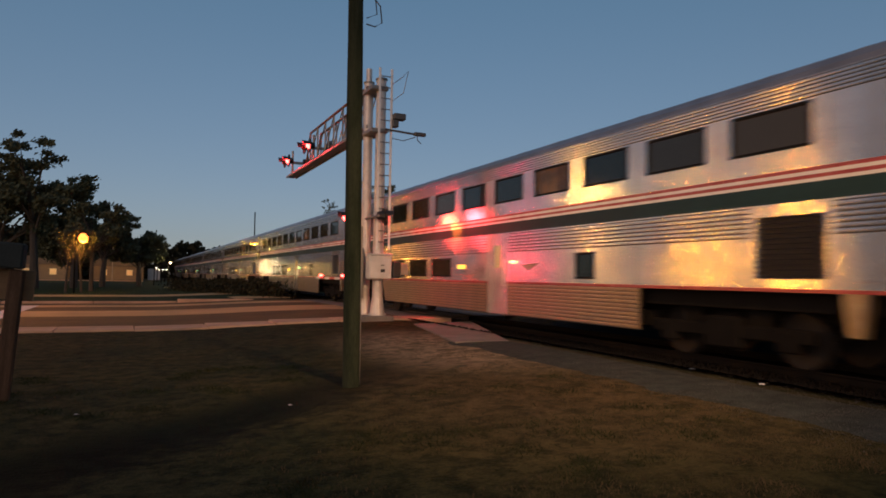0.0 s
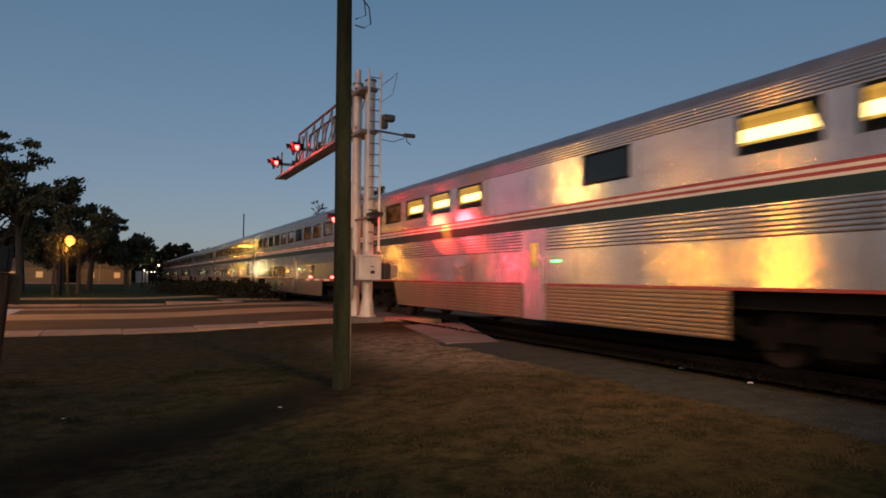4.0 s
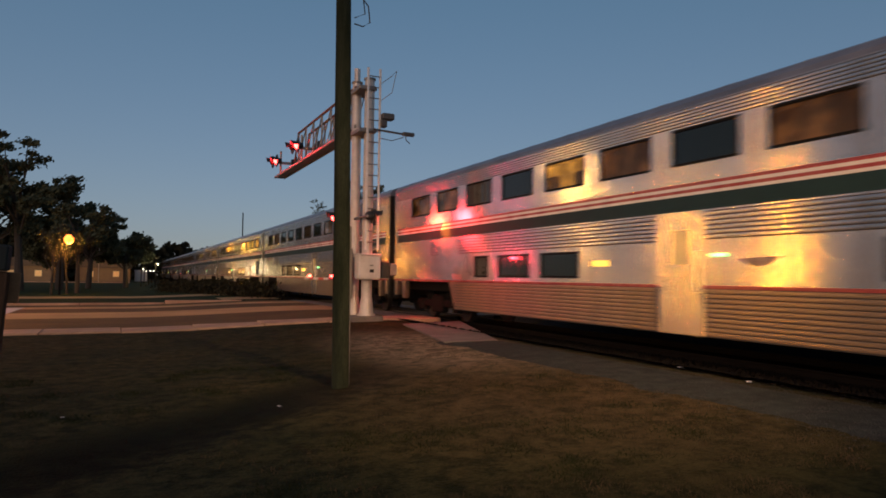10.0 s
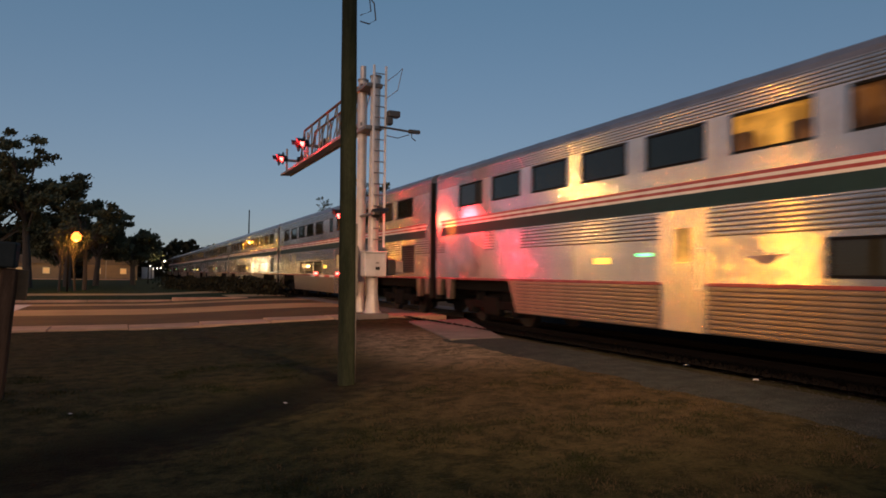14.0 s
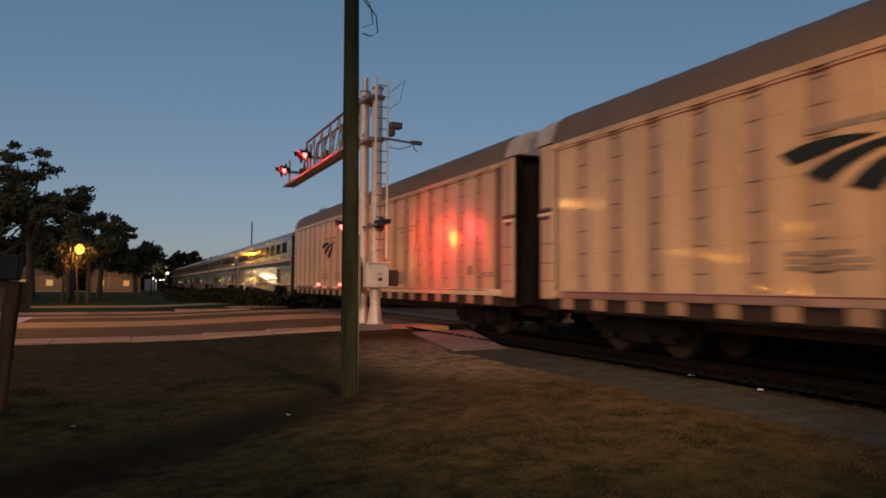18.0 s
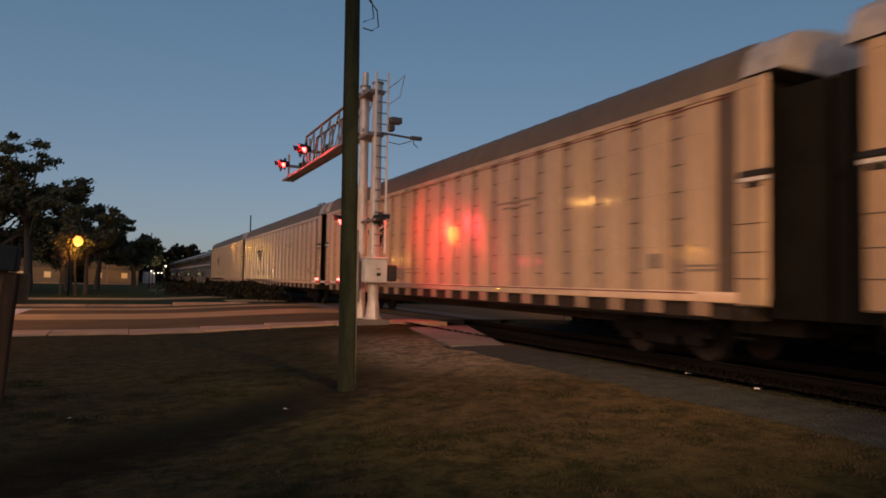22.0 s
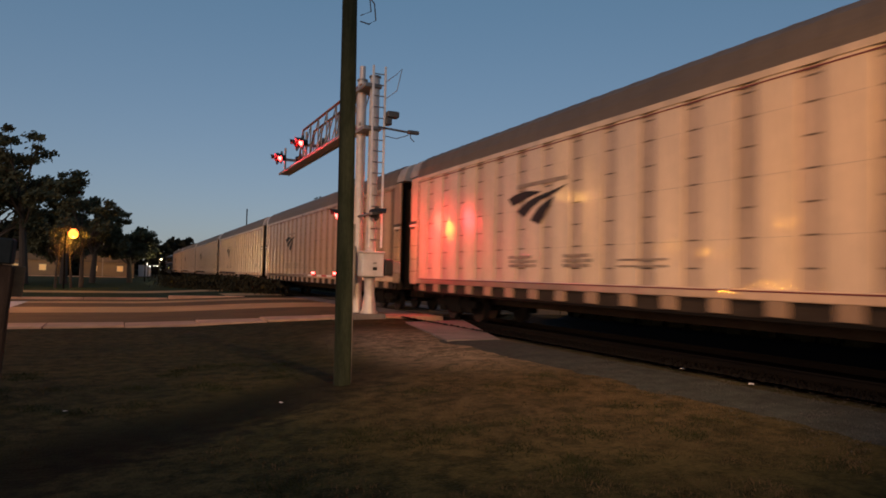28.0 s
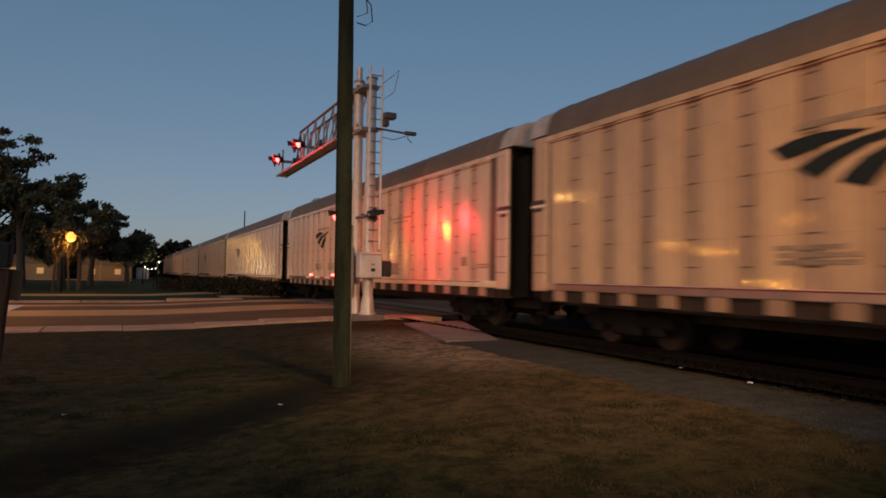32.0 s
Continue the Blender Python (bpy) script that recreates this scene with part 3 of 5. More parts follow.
def build_track():
    # widened past the track so the ground seen under the cars stays dark
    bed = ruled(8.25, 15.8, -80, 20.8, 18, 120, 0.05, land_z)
    solid("ballast_bed", bed, BALLAST, "near-black ballast with the train's shade in its colour", "ballast", kind="structure")
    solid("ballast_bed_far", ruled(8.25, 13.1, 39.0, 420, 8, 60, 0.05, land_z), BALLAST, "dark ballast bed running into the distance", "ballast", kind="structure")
    rng = random.Random(5)
    s = Shape()
    for _ in range(5200):
        x, y = rng.uniform(8.1, 9.9), rng.uniform(2, 20.5)
        r, z = rng.uniform(0.018, 0.045), 0.0
        z = land_z(x, y) + 0.05
        i = len(s.v)
        s.v += [(x + r * rng.uniform(0.6, 1.2), y, z), (x, y + r * rng.uniform(0.6, 1.2), z), (x - r * rng.uniform(0.6, 1.2), y, z), (x, y - r, z), (x + rng.uniform(-.3, .3) * r, y, z + r * rng.uniform(0.7, 1.3))]
        s.f += [(i, i + 1, i + 4), (i + 1, i + 2, i + 4), (i + 2, i + 3, i + 4), (i + 3, i, i + 4)]
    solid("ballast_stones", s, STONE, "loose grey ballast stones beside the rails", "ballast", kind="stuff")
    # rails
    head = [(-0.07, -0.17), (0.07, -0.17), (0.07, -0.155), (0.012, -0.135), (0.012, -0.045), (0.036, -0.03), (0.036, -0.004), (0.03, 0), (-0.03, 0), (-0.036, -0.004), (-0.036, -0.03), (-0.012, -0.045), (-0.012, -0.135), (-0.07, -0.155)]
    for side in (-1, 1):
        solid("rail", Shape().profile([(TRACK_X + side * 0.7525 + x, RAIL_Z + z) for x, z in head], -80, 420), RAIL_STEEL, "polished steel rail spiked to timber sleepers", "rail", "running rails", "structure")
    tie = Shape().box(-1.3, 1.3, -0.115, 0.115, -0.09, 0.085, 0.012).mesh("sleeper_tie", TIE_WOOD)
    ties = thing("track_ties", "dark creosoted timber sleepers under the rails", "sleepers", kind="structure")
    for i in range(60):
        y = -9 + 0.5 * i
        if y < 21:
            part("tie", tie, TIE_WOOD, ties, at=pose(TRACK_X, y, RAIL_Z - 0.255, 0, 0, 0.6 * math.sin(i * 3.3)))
    crossing = thing("crossing_panels", "grey concrete panels between the rails of the crossing", "level crossing", kind="structure")
    for k in range(7):
        y = 22.2 + 2.3 * k
        for x0, x1 in ((8.6, 9.80), (10.06, 11.26), (11.55, 12.8)):
            part("panel", Shape().box(x0, x1, y, y + 2.27, 0.05, RAIL_Z - 0.006, 0.01), CONCRETE, crossing)


build_ground()
build_road()
build_kerbs()
build_paths()
build_track()


# ---- the train: double-deck cars, then car carriers ----
SIDE = 1.55


def both(z0, z1):
    return z0 - RAIL_Z, z1 - RAIL_Z


def build_bogie(car, u, wheelbase=2.6, radius=0.46, label="dark grimy bogie"):
    """A four-wheel bogie at u metres behind the car's front."""
    b = Shape()
    for sx in (-1, 1):
        x = sx * 1.12
        b.box(x - 0.09, x + 0.09, -u - wheelbase / 2 - 0.45, -u + wheelbase / 2 + 0.45, 0.42, 0.66, 0.03)
        b.box(x - 0.13, x + 0.13, -u - 0.42, -u + 0.42, 0.24, 0.80, 0.04)
        for e in (-1, 1):
            b.box(x - 0.12, x + 0.12, -u + e * wheelbase / 2 - 0.19, -u + e * wheelbase / 2 + 0.19, 0.27, 0.62, 0.03)
            for k in (-0.12, 0.12):
                b.tube((x, -u + e * 0.75 + k, 0.64), (x, -u + e * 0.75 + k, 0.92), 0.08, seg=8)
        b.tube((x - 0.16 * sx, -u - 0.9, 0.62), (x - 0.16 * sx, -u + 0.9, 0.62), 0.045, seg=6)
    b.box(-1.1, 1.1, -u - 0.28, -u + 0.28, 0.5, 0.86, 0.04)
    bogie = part("bogie", b, GRIME, car, label)
    for e in (-1, 1):
        w = Shape()
        for sx in (-1, 1):
            x = sx * 0.76
            w.tube((x - 0.065, 0, 0), (x + 0.065, 0, 0), radius, seg=20)
            w.tube((x - sx * 0.065, 0, 0), (x - sx * 0.095, 0, 0), radius + 0.03, seg=20)
            w.tube((x + sx * 0.065, 0, 0), (x + sx * 0.085, 0, 0), radius * 0.45, seg=12)
        w.tube((-1.2, 0, 0), (1.2, 0, 0), 0.075, seg=8)
        part("wheelset", w, WHEEL_STEEL, bogie, "worn steel wheels on an axle", at=pose(0, -u + e * wheelbase / 2, radius))
    return bogie


FLUTE_MESH = {}


def flutes(parent, y0, y1, z0, z1, count, depth=0.014, x=-SIDE, steel=None):
    """Rounded horizontal ribs pressed in the side sheet, each a piece of its own."""
    pitch = (z1 - z0) / count
    key = (round(y0, 3), round(y1, 3), round(pitch, 4), depth)
    if key not in FLUTE_MESH:
        a, b = -pitch * 0.43, pitch * 0.43
        FLUTE_MESH[key] = Shape().profile([(x + 0.004, a), (x - depth * 0.8, a * 0.84), (x - depth, a * 0.4), (x - depth, b * 0.4), (x - depth * 0.8, b * 0.84), (x + 0.004, b)], y0, y1).mesh("flute", steel or FLUTE)
    for k in range(count):
        part("flute", FLUTE_MESH[key], FLUTE, parent, at=pose(0, 0, z0 + (k + 0.5) * pitch))


def pane_at(car, y0, y1, z0, z1, look_kind, name="window"):
    """A window: rubber-sealed tinted pane, or a lit room behind clear glass."""
    w = Shape()
    t = 0.05
    x = -SIDE - 0.006
    w.box(x, x + 0.05, y0, y1, z0, z0 + t).box(x, x + 0.05, y0, y1, z1 - t, z1).box(x, x + 0.05, y0, y0 + t, z0 + t, z1 - t).box(x, x + 0.05, y1 - t, y1, z0 + t, z1 - t)
    win = part(name, w, RUBBER, car)
    if look_kind in ("dark", "blank"):
        part("pane", Shape().box(-SIDE + 0.022, -SIDE + 0.034, y0 + t, y1 - t, z0 + t, z1 - t), STEEL if look_kind == "blank" else TINTED, win)
        return win
    part("pane", Shape().box(-SIDE + 0.022, -SIDE + 0.030, y0 + t, y1 - t, z0 + t, z1 - t), CLEAR, win)
    room = Shape()
    d0, d1 = -SIDE + 0.06, -SIDE + 0.45
    y1 += 0.4
    room.box(d1, d1 + 0.03, y0, y1, z0, z1).box(d0, d1, y0, y1, z0 - 0.03, z0).box(d0, d1, y0, y1, z1, z1 + 0.03).box(d0, d1, y0 - 0.03, y0, z0, z1).box(d0, d1, y1, y1 + 0.03, z0, z1)
    part("room", room, {"lit": LIT_BLIND, "bright": LIT_BLIND, "amber": AMBER_ROOM}.get(look_kind, DIM_BLIND), win, "warm glowing room box behind the glass")
    if look_kind in ("lit", "bright"):
        h = z1 - z0
        part("tube_light", Shape().box(d1 - 0.12, d1 - 0.02, y0 + 0.3, y1 - 0.02, z0 + 0.46 * h, z0 + 0.74 * h, 0.02), TUBE_LIGHT, win, "glowing ceiling light")
        if look_kind == "bright":
            part("tube_light", Shape().box(d1 - 0.08, d1 - 0.02, y0 + 0.3, y1 - 0.02, z0 + 0.12 * h, z0 + 0.30 * h, 0.01), TUBE_LIGHT, win, "glowing ceiling light")
            part("parcel_rack", Shape().box(d1 - 0.30, d1 - 0.13, y0 + 0.05, y1 - 0.05, z0 + 0.33 * h, z0 + 0.38 * h, 0.01), DIM_BLIND, win, "dark luggage rack")
        else:
            part("seat_back", Shape().box(d0 + 0.02, d0 + 0.10, y0, y1 - 0.4, z0, z0 + 0.27 * h, 0.01), GRIME, win, "dark seat backs and tables")
            # dark wedge imitates the slanted unlit edge beside the bright strip
            part("shade_panel", Shape().plate([(y0, z0 + 0.2 * h), (y0 + 0.10, z0 + 0.2 * h), (y0 + 0.34, z1), (y0, z1)], d0 + 0.02, 0.02), GRIME, win, "dark slanted panel standing in for shade")
    elif look_kind == "amber":
        w3 = (y1 - y0) / 3
        for k in (0.25, 1.9):
            part("seat_back", Shape().box(d1 - 0.35, d1 - 0.2, y0 + k * w3, y0 + (k + 0.55) * w3, z0, z0 + 0.55 * (z1 - z0), 0.03), DIM_BLIND, win, "brown seat back")
        if z0 < 2.5:
            part("table_lamp", Shape().box(d1 - 0.5, d1 - 0.44, y0 + 1.25 * w3, y0 + 1.45 * w3, z0 + 0.2, z0 + 0.27, 0.01), TUBE_LIGHT, win, "small glowing lamp")
    elif look_kind == "dim":
        part("curtain", Shape().box(-SIDE + 0.08, -SIDE + 0.10, y0 + 0.05, y0 + 0.55 * (y1 - y0), z0, z1 - 0.05), DIM_BLIND, win, "half-drawn brown curtain")
    return win


def clear_glass():
    m = bpy.data.materials.new("clear window glass")
    m.use_nodes = True
    b = m.node_tree.nodes["Principled BSDF"]
    b.inputs["Transmission Weight"].default_value = 1.0
    b.inputs["Roughness"].default_value = 0.03
    b.inputs["IOR"].default_value = 1.2
    b.inputs["Base Color"].default_value = (0.9, 0.88, 0.8, 1)
    return m


CLEAR = clear_glass()


def build_double_decker(upper, lower, door=(13.95, 15.05), door_kind="dim", green=(15.12, 15.52), amber=(12.0, 12.5), badge=(15.8, 16.6), grille=(23.0, 24.35), vents=None, label="", panel_bars=True):
    """A double-deck stainless passenger car. Openings are (start, end, kind) in metres behind the front; z from the rail head."""
    car = thing("passenger_car", label, "train car", group="double-deck passenger cars")
    L0, L1 = -25.62, -0.28
    up0, up1 = both(3.72, 4.41)
    lo0, lo1 = both(1.66, 2.26)
    g0, g1 = both(1.66, 2.74)
    base = 1.28
    holes = [(-b, -a, up0, up1) for a, b, _ in upper] + [(-b, -a, lo0, lo1) for a, b, _ in lower]
    if grille:
        holes.append((-grille[1], -grille[0], g0, g1))
    holes.append((-door[1], -door[0], 0.42, 2.56))
    # sides
    wall = Shape().wall(-SIDE, -SIDE + 0.05, L0, L1, base, 4.52, holes)
    part("side_wall", wall, STEEL, car, "bright dented stainless side")
    far = Shape().box(SIDE - 0.05, SIDE, L0, L1, 0.55, 4.52)
    part("side_wall", far, STEEL, car)
    inner = Shape().box(-SIDE + 0.82, SIDE - 0.06, L0 + 0.04, L1 - 0.04, 0.75, 4.5)
    part("inner_wall", inner, GRIME, car, "dark interior partition")
    # roof, rounded at the eaves
    pts = [(-SIDE, 4.50), (-SIDE + 0.03, 4.62), (-SIDE + 0.14, 4.74), (-SIDE + 0.38, 4.84), (-0.6, 4.90), (0, 4.93), (0.6, 4.90), (SIDE - 0.38, 4.84), (SIDE - 0.14, 4.74), (SIDE - 0.03, 4.62), (SIDE, 4.50)]
    part("roof", Shape().profile(pts, L0, L1), ROOF_GREY, car, "dull grey rounded roof", smooth=False)
    rib = Shape().profile([(x * 1.003, z + 0.008) for x, z in pts[2:9]] + [(x * 0.99, z - 0.02) for x, z in reversed(pts[2:9])], -0.025, 0.025).mesh("roof_rib", ROOF_GREY)
    for k in range(16):
        part("roof_rib", rib, ROOF_GREY, car, at=pose(0, L1 - 1.0 - k * 1.56, 0))
    # fluting
    eaves = part("eaves_band", Shape().box(-SIDE - 0.003, -SIDE + 0.03, L0 + 0.05, L1 - 0.05, 4.19, 4.51), GROOVE, car, "fluted stainless eaves band")
    flutes(eaves, L0 + 0.1, L1 - 0.1, 4.20, 4.50, 5, 0.012)
    segs, at = [(0.34, 0.95), (3.55, 4.15)], 5.55
    for a, b in sorted([(door[0], door[1])] + ([grille] if grille else [])):
        segs.append((at, a - 0.06))
        at = b + 0.06
    segs.append((at, 25.55))
    for a, b in segs:
        belt = part("belt_band", Shape().box(-SIDE - 0.003, -SIDE, -b, -a, 2.11, 2.61), GROOVE, car, "fluted stainless belt")
        flutes(belt, -b, -a, 2.12, 2.60, 6, 0.012)
    for a, b in ((5.35, door[0] - 0.05), (door[1] + 0.05, 20.3)):
        skirt = part("skirt", Shape().box(-SIDE, -SIDE + 0.04, -b, -a, 0.42, base - 0.02), GROOVE, car, "fluted stainless skirt")
        flutes(skirt, -b, -a, 0.43, 1.25, 10, 0.0105, steel=SKIRT_STEEL)
    # slanted sheet that closes the front of the skirt
    part("skirt_end", Shape().plate([(-5.35, 0.43), (-5.35, 1.255), (-4.95, 1.255)], -SIDE + 0.002, 0.03), SKIRT_STEEL, car, "slanted brown-tinted steel skirt end")
    for a, b, z in ((0.32, 0.72, 0.72), (1.05, 1.45, 0.62), (24.5, 24.9, 0.62), (25.2, 25.58, 0.72)):
        step = [(-b + 0.10, z + 0.02), (-a - 0.10, z + 0.02), (-a - 0.02, base), (-b + 0.02, base)]
        part("end_step", Shape().plate(step, -SIDE - 0.002, 0.16), STEP_STEEL, car, "gold-tinted steel step box at the car end")
    # stripes
    x0, x1 = -SIDE - 0.004, -SIDE
    for z0, z1, m, nm in ((3.08, 3.135, STRIPE_RED, "red_stripe"), (3.025, 3.08, STRIPE_WHITE, "white_stripe"), (2.968, 3.025, STRIPE_RED, "red_stripe"), (2.915, 2.968, STRIPE_WHITE, "white_stripe"), (2.64, 2.915, STRIPE_BLUE, "blue_stripe")):
        part(nm, Shape().box(x0, x1, L0 + 0.35, L1 - 0.35, z0, z1), m, car)
    low = Shape()
    for a, b in ((0.35, door[0] - 0.03), (door[1] + 0.03, 25.5)):
        low.box(x0 - 0.004, x1, -b, -a, 1.255, 1.31)
    part("red_stripe", low, STRIPE_RED, car, "thin red line above the skirt")
    # windows
    for a, b, k in upper:
        pane_at(car, -b, -a, up0, up1, k)
    for a, b, k in lower:
        pane_at(car, -b, -a, lo0, lo1, k)
    # upright joints of the side sheets
    seam = Shape().box(-SIDE - 0.0025, -SIDE, -0.006, 0.006, 3.14, 4.18).mesh("sheet_seam", GROOVE)
    low_seam = Shape().box(-SIDE - 0.0025, -SIDE, -0.006, 0.006, 1.32, 2.10).mesh("sheet_seam", GROOVE)
    for k in range(12):
        u = 1.66 + 2.062 * k
        part("sheet_seam", seam, GROOVE, car, at=pose(0, -u, 0))
        if not any(a - 0.05 < u < b + 0.05 for a, b, *_ in list(lower) + [door] + ([grille] if grille else [])):
            part("sheet_seam", low_seam, GROOVE, car, at=pose(0, -u, 0))
    # door in the lower deck
    d = Shape().wall(-SIDE + 0.012, -SIDE + 0.05, -door[1], -door[0], 0.42, 2.56, [(-door[1] + 0.36, -door[0] - 0.36, 1.68, 2.30)])
    leaf = part("door", d, STEEL, car, "plain steel side door")
    mid_y = -(door[0] + door[1]) / 2
    pane_holder = Shape().box(-SIDE + 0.03, -SIDE + 0.04, mid_y - 0.2, mid_y + 0.2, 1.68, 2.30)
    part("pane", pane_holder, AMBER_ROOM if door_kind == "lit" else DOOR_PANE, leaf)
    part("handle", Shape().tube((-SIDE - 0.04, -door[1] + 0.12, 1.2), (-SIDE - 0.04, -door[1] + 0.12, 1.9), 0.018, seg=6).tube((-SIDE - 0.04, -door[1] + 0.12, 1.2), (-SIDE + 0.02, -door[1] + 0.12, 1.2), 0.016, seg=6).tube((-SIDE - 0.04, -door[1] + 0.12, 1.9), (-SIDE + 0.02, -door[1] + 0.12, 1.9), 0.016, seg=6), GALV, leaf, "steel grab rail")
    lo_m = (lo0 + lo1) / 2 + 0.1
    if green:
        part("door_lamp", Shape().box(-SIDE - 0.03, -SIDE + 0.002, -green[1], -green[0] - 0.12, lo_m, lo_m + 0.05, 0.01), GREEN_LAMP, car, "glowing green door lamp")
    if amber:
        part("number_lamp", Shape().box(-SIDE - 0.012, -SIDE + 0.002, -amber[1], -amber[0], lo_m - 0.14, lo_m - 0.02), AMBER_LAMP, car, "glowing amber car display")
    if badge:
        part("badge", Shape().plate([(-badge[1], lo_m - 0.02), (-badge[0], lo_m - 0.05), (-badge[0] - 0.3, lo_m - 0.2), (-badge[1] + 0.25, lo_m - 0.14)], -SIDE - 0.004, 0.004), LETTER, car, "small dark emblem")
    if grille:
        gr = Shape()
        gr.wall(-SIDE - 0.008, -SIDE + 0.04, -grille[1], -grille[0], g0, g1, [(-grille[1] + 0.06, -grille[0] - 0.06, g0 + 0.05, g1 - 0.05)])
        fr = part("grille", gr, STEEL, car, "square air intake with dark slats")
        part("backing", Shape().box(-SIDE + 0.045, -SIDE + 0.055, -grille[1] + 0.05, -grille[0] - 0.05, g0 + 0.04, g1 - 0.04), BLACK, fr)
        me = Shape().profile([(-0.012, -0.02), (0.02, 0.014), (0.02, 0.02), (-0.012, -0.012)], -grille[1] + 0.06, -grille[0] - 0.06).mesh("slat", BLACK)
        for k in range(12):
            part("slat", me, BLACK, fr, at=pose(-SIDE + 0.014, 0, g0 + 0.10 + k * 0.082))
    if vents:
        for k in range(5):
            z = lo0 - 0.08 + k * 0.22
            part("vent", Shape().box(-SIDE - 0.008, -SIDE + 0.002, -vents[1], -vents[0], z, z + 0.12, 0.006), BLACK, car, "small dark vent")
    if panel_bars:
        for a, b, z0, z1 in ((24.55, 25.35, 1.55, 1.98), (0.6, 1.4, 1.5, 1.95), (24.55, 25.35, 1.42, 1.47)):
            part("access_panel", Shape().box(-SIDE - 0.010, -SIDE + 0.002, -b, -a, z0, z1, 0.004), STEEL, car)
    # ends, gangway, couplers, underframe
    for y, s in ((L1, 1), (L0, -1)):
        # black end walls: the shade between the cars is put into the colour
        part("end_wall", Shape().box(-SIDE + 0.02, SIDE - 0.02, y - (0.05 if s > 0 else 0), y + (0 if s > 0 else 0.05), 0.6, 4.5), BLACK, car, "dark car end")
        part("gangway", Shape().box(-0.55, 0.55, min(y, y + s * 0.27), max(y, y + s * 0.27), 2.55, 4.75, 0.04).box(-1.30, -1.18, min(y, y + s * 0.25), max(y, y + s * 0.25), 0.9, 4.45), RUBBER, car, "black rubber gangway")
        part("coupler", Shape().box(-0.14, 0.14, min(y - s * 0.4, y + s * 0.26), max(y - s * 0.4, y + s * 0.26), 0.72, 1.0, 0.03), GRIME, car)
    under = Shape().box(-1.2, 1.2, -20.2, -5.4, 0.5, 0.8).box(-1.3, 1.3, L0 + 0.2, L1 - 0.2, 0.95, 1.24)
    part("underframe", under, GRIME, car)
    build_bogie(car, 3.45)
    build_bogie(car, 22.05)
    return car


# the pane itself glows in place of lobby light
DOOR_PANE = mat("door window glowing like a lit lobby", (0.25, 0.2, 0.12), 0.15, 0, 0.2, 2, 20, 0.0, emit=(1.0, 0.62, 0.22), power=0.25)


def upper_row(kinds):
    """Upper-deck windows at their even pitch; a letter per place: d dark, l lit, w brightly lit, m dim, a amber-lit, b blank panel, n narrow, . none."""
    out = []
    for i, k in enumerate(kinds):
        a = 1.93 + 2.062 * i
        if k == "n":
            out.append((a + 0.78, a + 1.36, "dark"))
        elif k != ".":
            out.append((a, a + 1.52, {"d": "dark", "l": "lit", "w": "bright", "m": "dim", "a": "amber", "b": "blank"}[k]))
    return out


LOW_SLEEPER = [(6.6, 7.4, "dark"), (7.95, 9.5, "dark"), (9.98, 11.5, "dark"), (18.15, 18.85, "dark")]
sleeper = build_double_decker(upper_row("dddddddmddd"), LOW_SLEEPER, label="bright stainless double-deck sleeping car with dark windows on the track")
sleeper_a = build_double_decker(upper_row("dmddmmdmmmm"), [(6.6, 7.4, "dark"), (7.95, 9.5, "dim"), (9.98, 11.5, "dim"), (18.15, 18.85, "dark")], label="bright stainless double-deck sleeping car with dimly lit brown windows")
sleeper_b = build_double_decker(upper_row("dddddnmdddd"), LOW_SLEEPER, label="bright stainless double-deck sleeping car with one narrow upper window")
sleeper_c = build_double_decker(upper_row("mmddamdmddd"), LOW_SLEEPER, label="bright stainless double-deck sleeping car with a few amber-lit windows")
diner = build_double_decker(upper_row("dmlll..d.ll"), [], door=(13.9, 14.9), door_kind="lit", green=(15.1, 15.5), amber=None, badge=(10.2, 11.0), label="stainless double-deck dining car with brightly lit upper windows")
lounge = build_double_decker(upper_row("mdllbbbwwww"), [(8.05, 9.55, "amber"), (14.1, 15.62, "amber"), (16.2, 17.85, "amber")], door=(10.75, 11.8), green=(10.0, 10.5), amber=None, badge=(12.6, 13.4), vents=(20.3, 20.75), label="stainless double-deck lounge car with brightly lit windows on both decks")
coach = build_double_decker(upper_row("dddddammddd"), [(13.92, 15.42, "dark"), (16.0, 17.52, "dark"), (18.1, 18.65, "dark")], door=(10.6, 11.7), door_kind="lit", green=(9.85, 10.35), amber=(8.6, 9.1), badge=(12.6, 13.3), grille=(20.9, 22.3), label="bright stainless double-deck coach with dark windows")


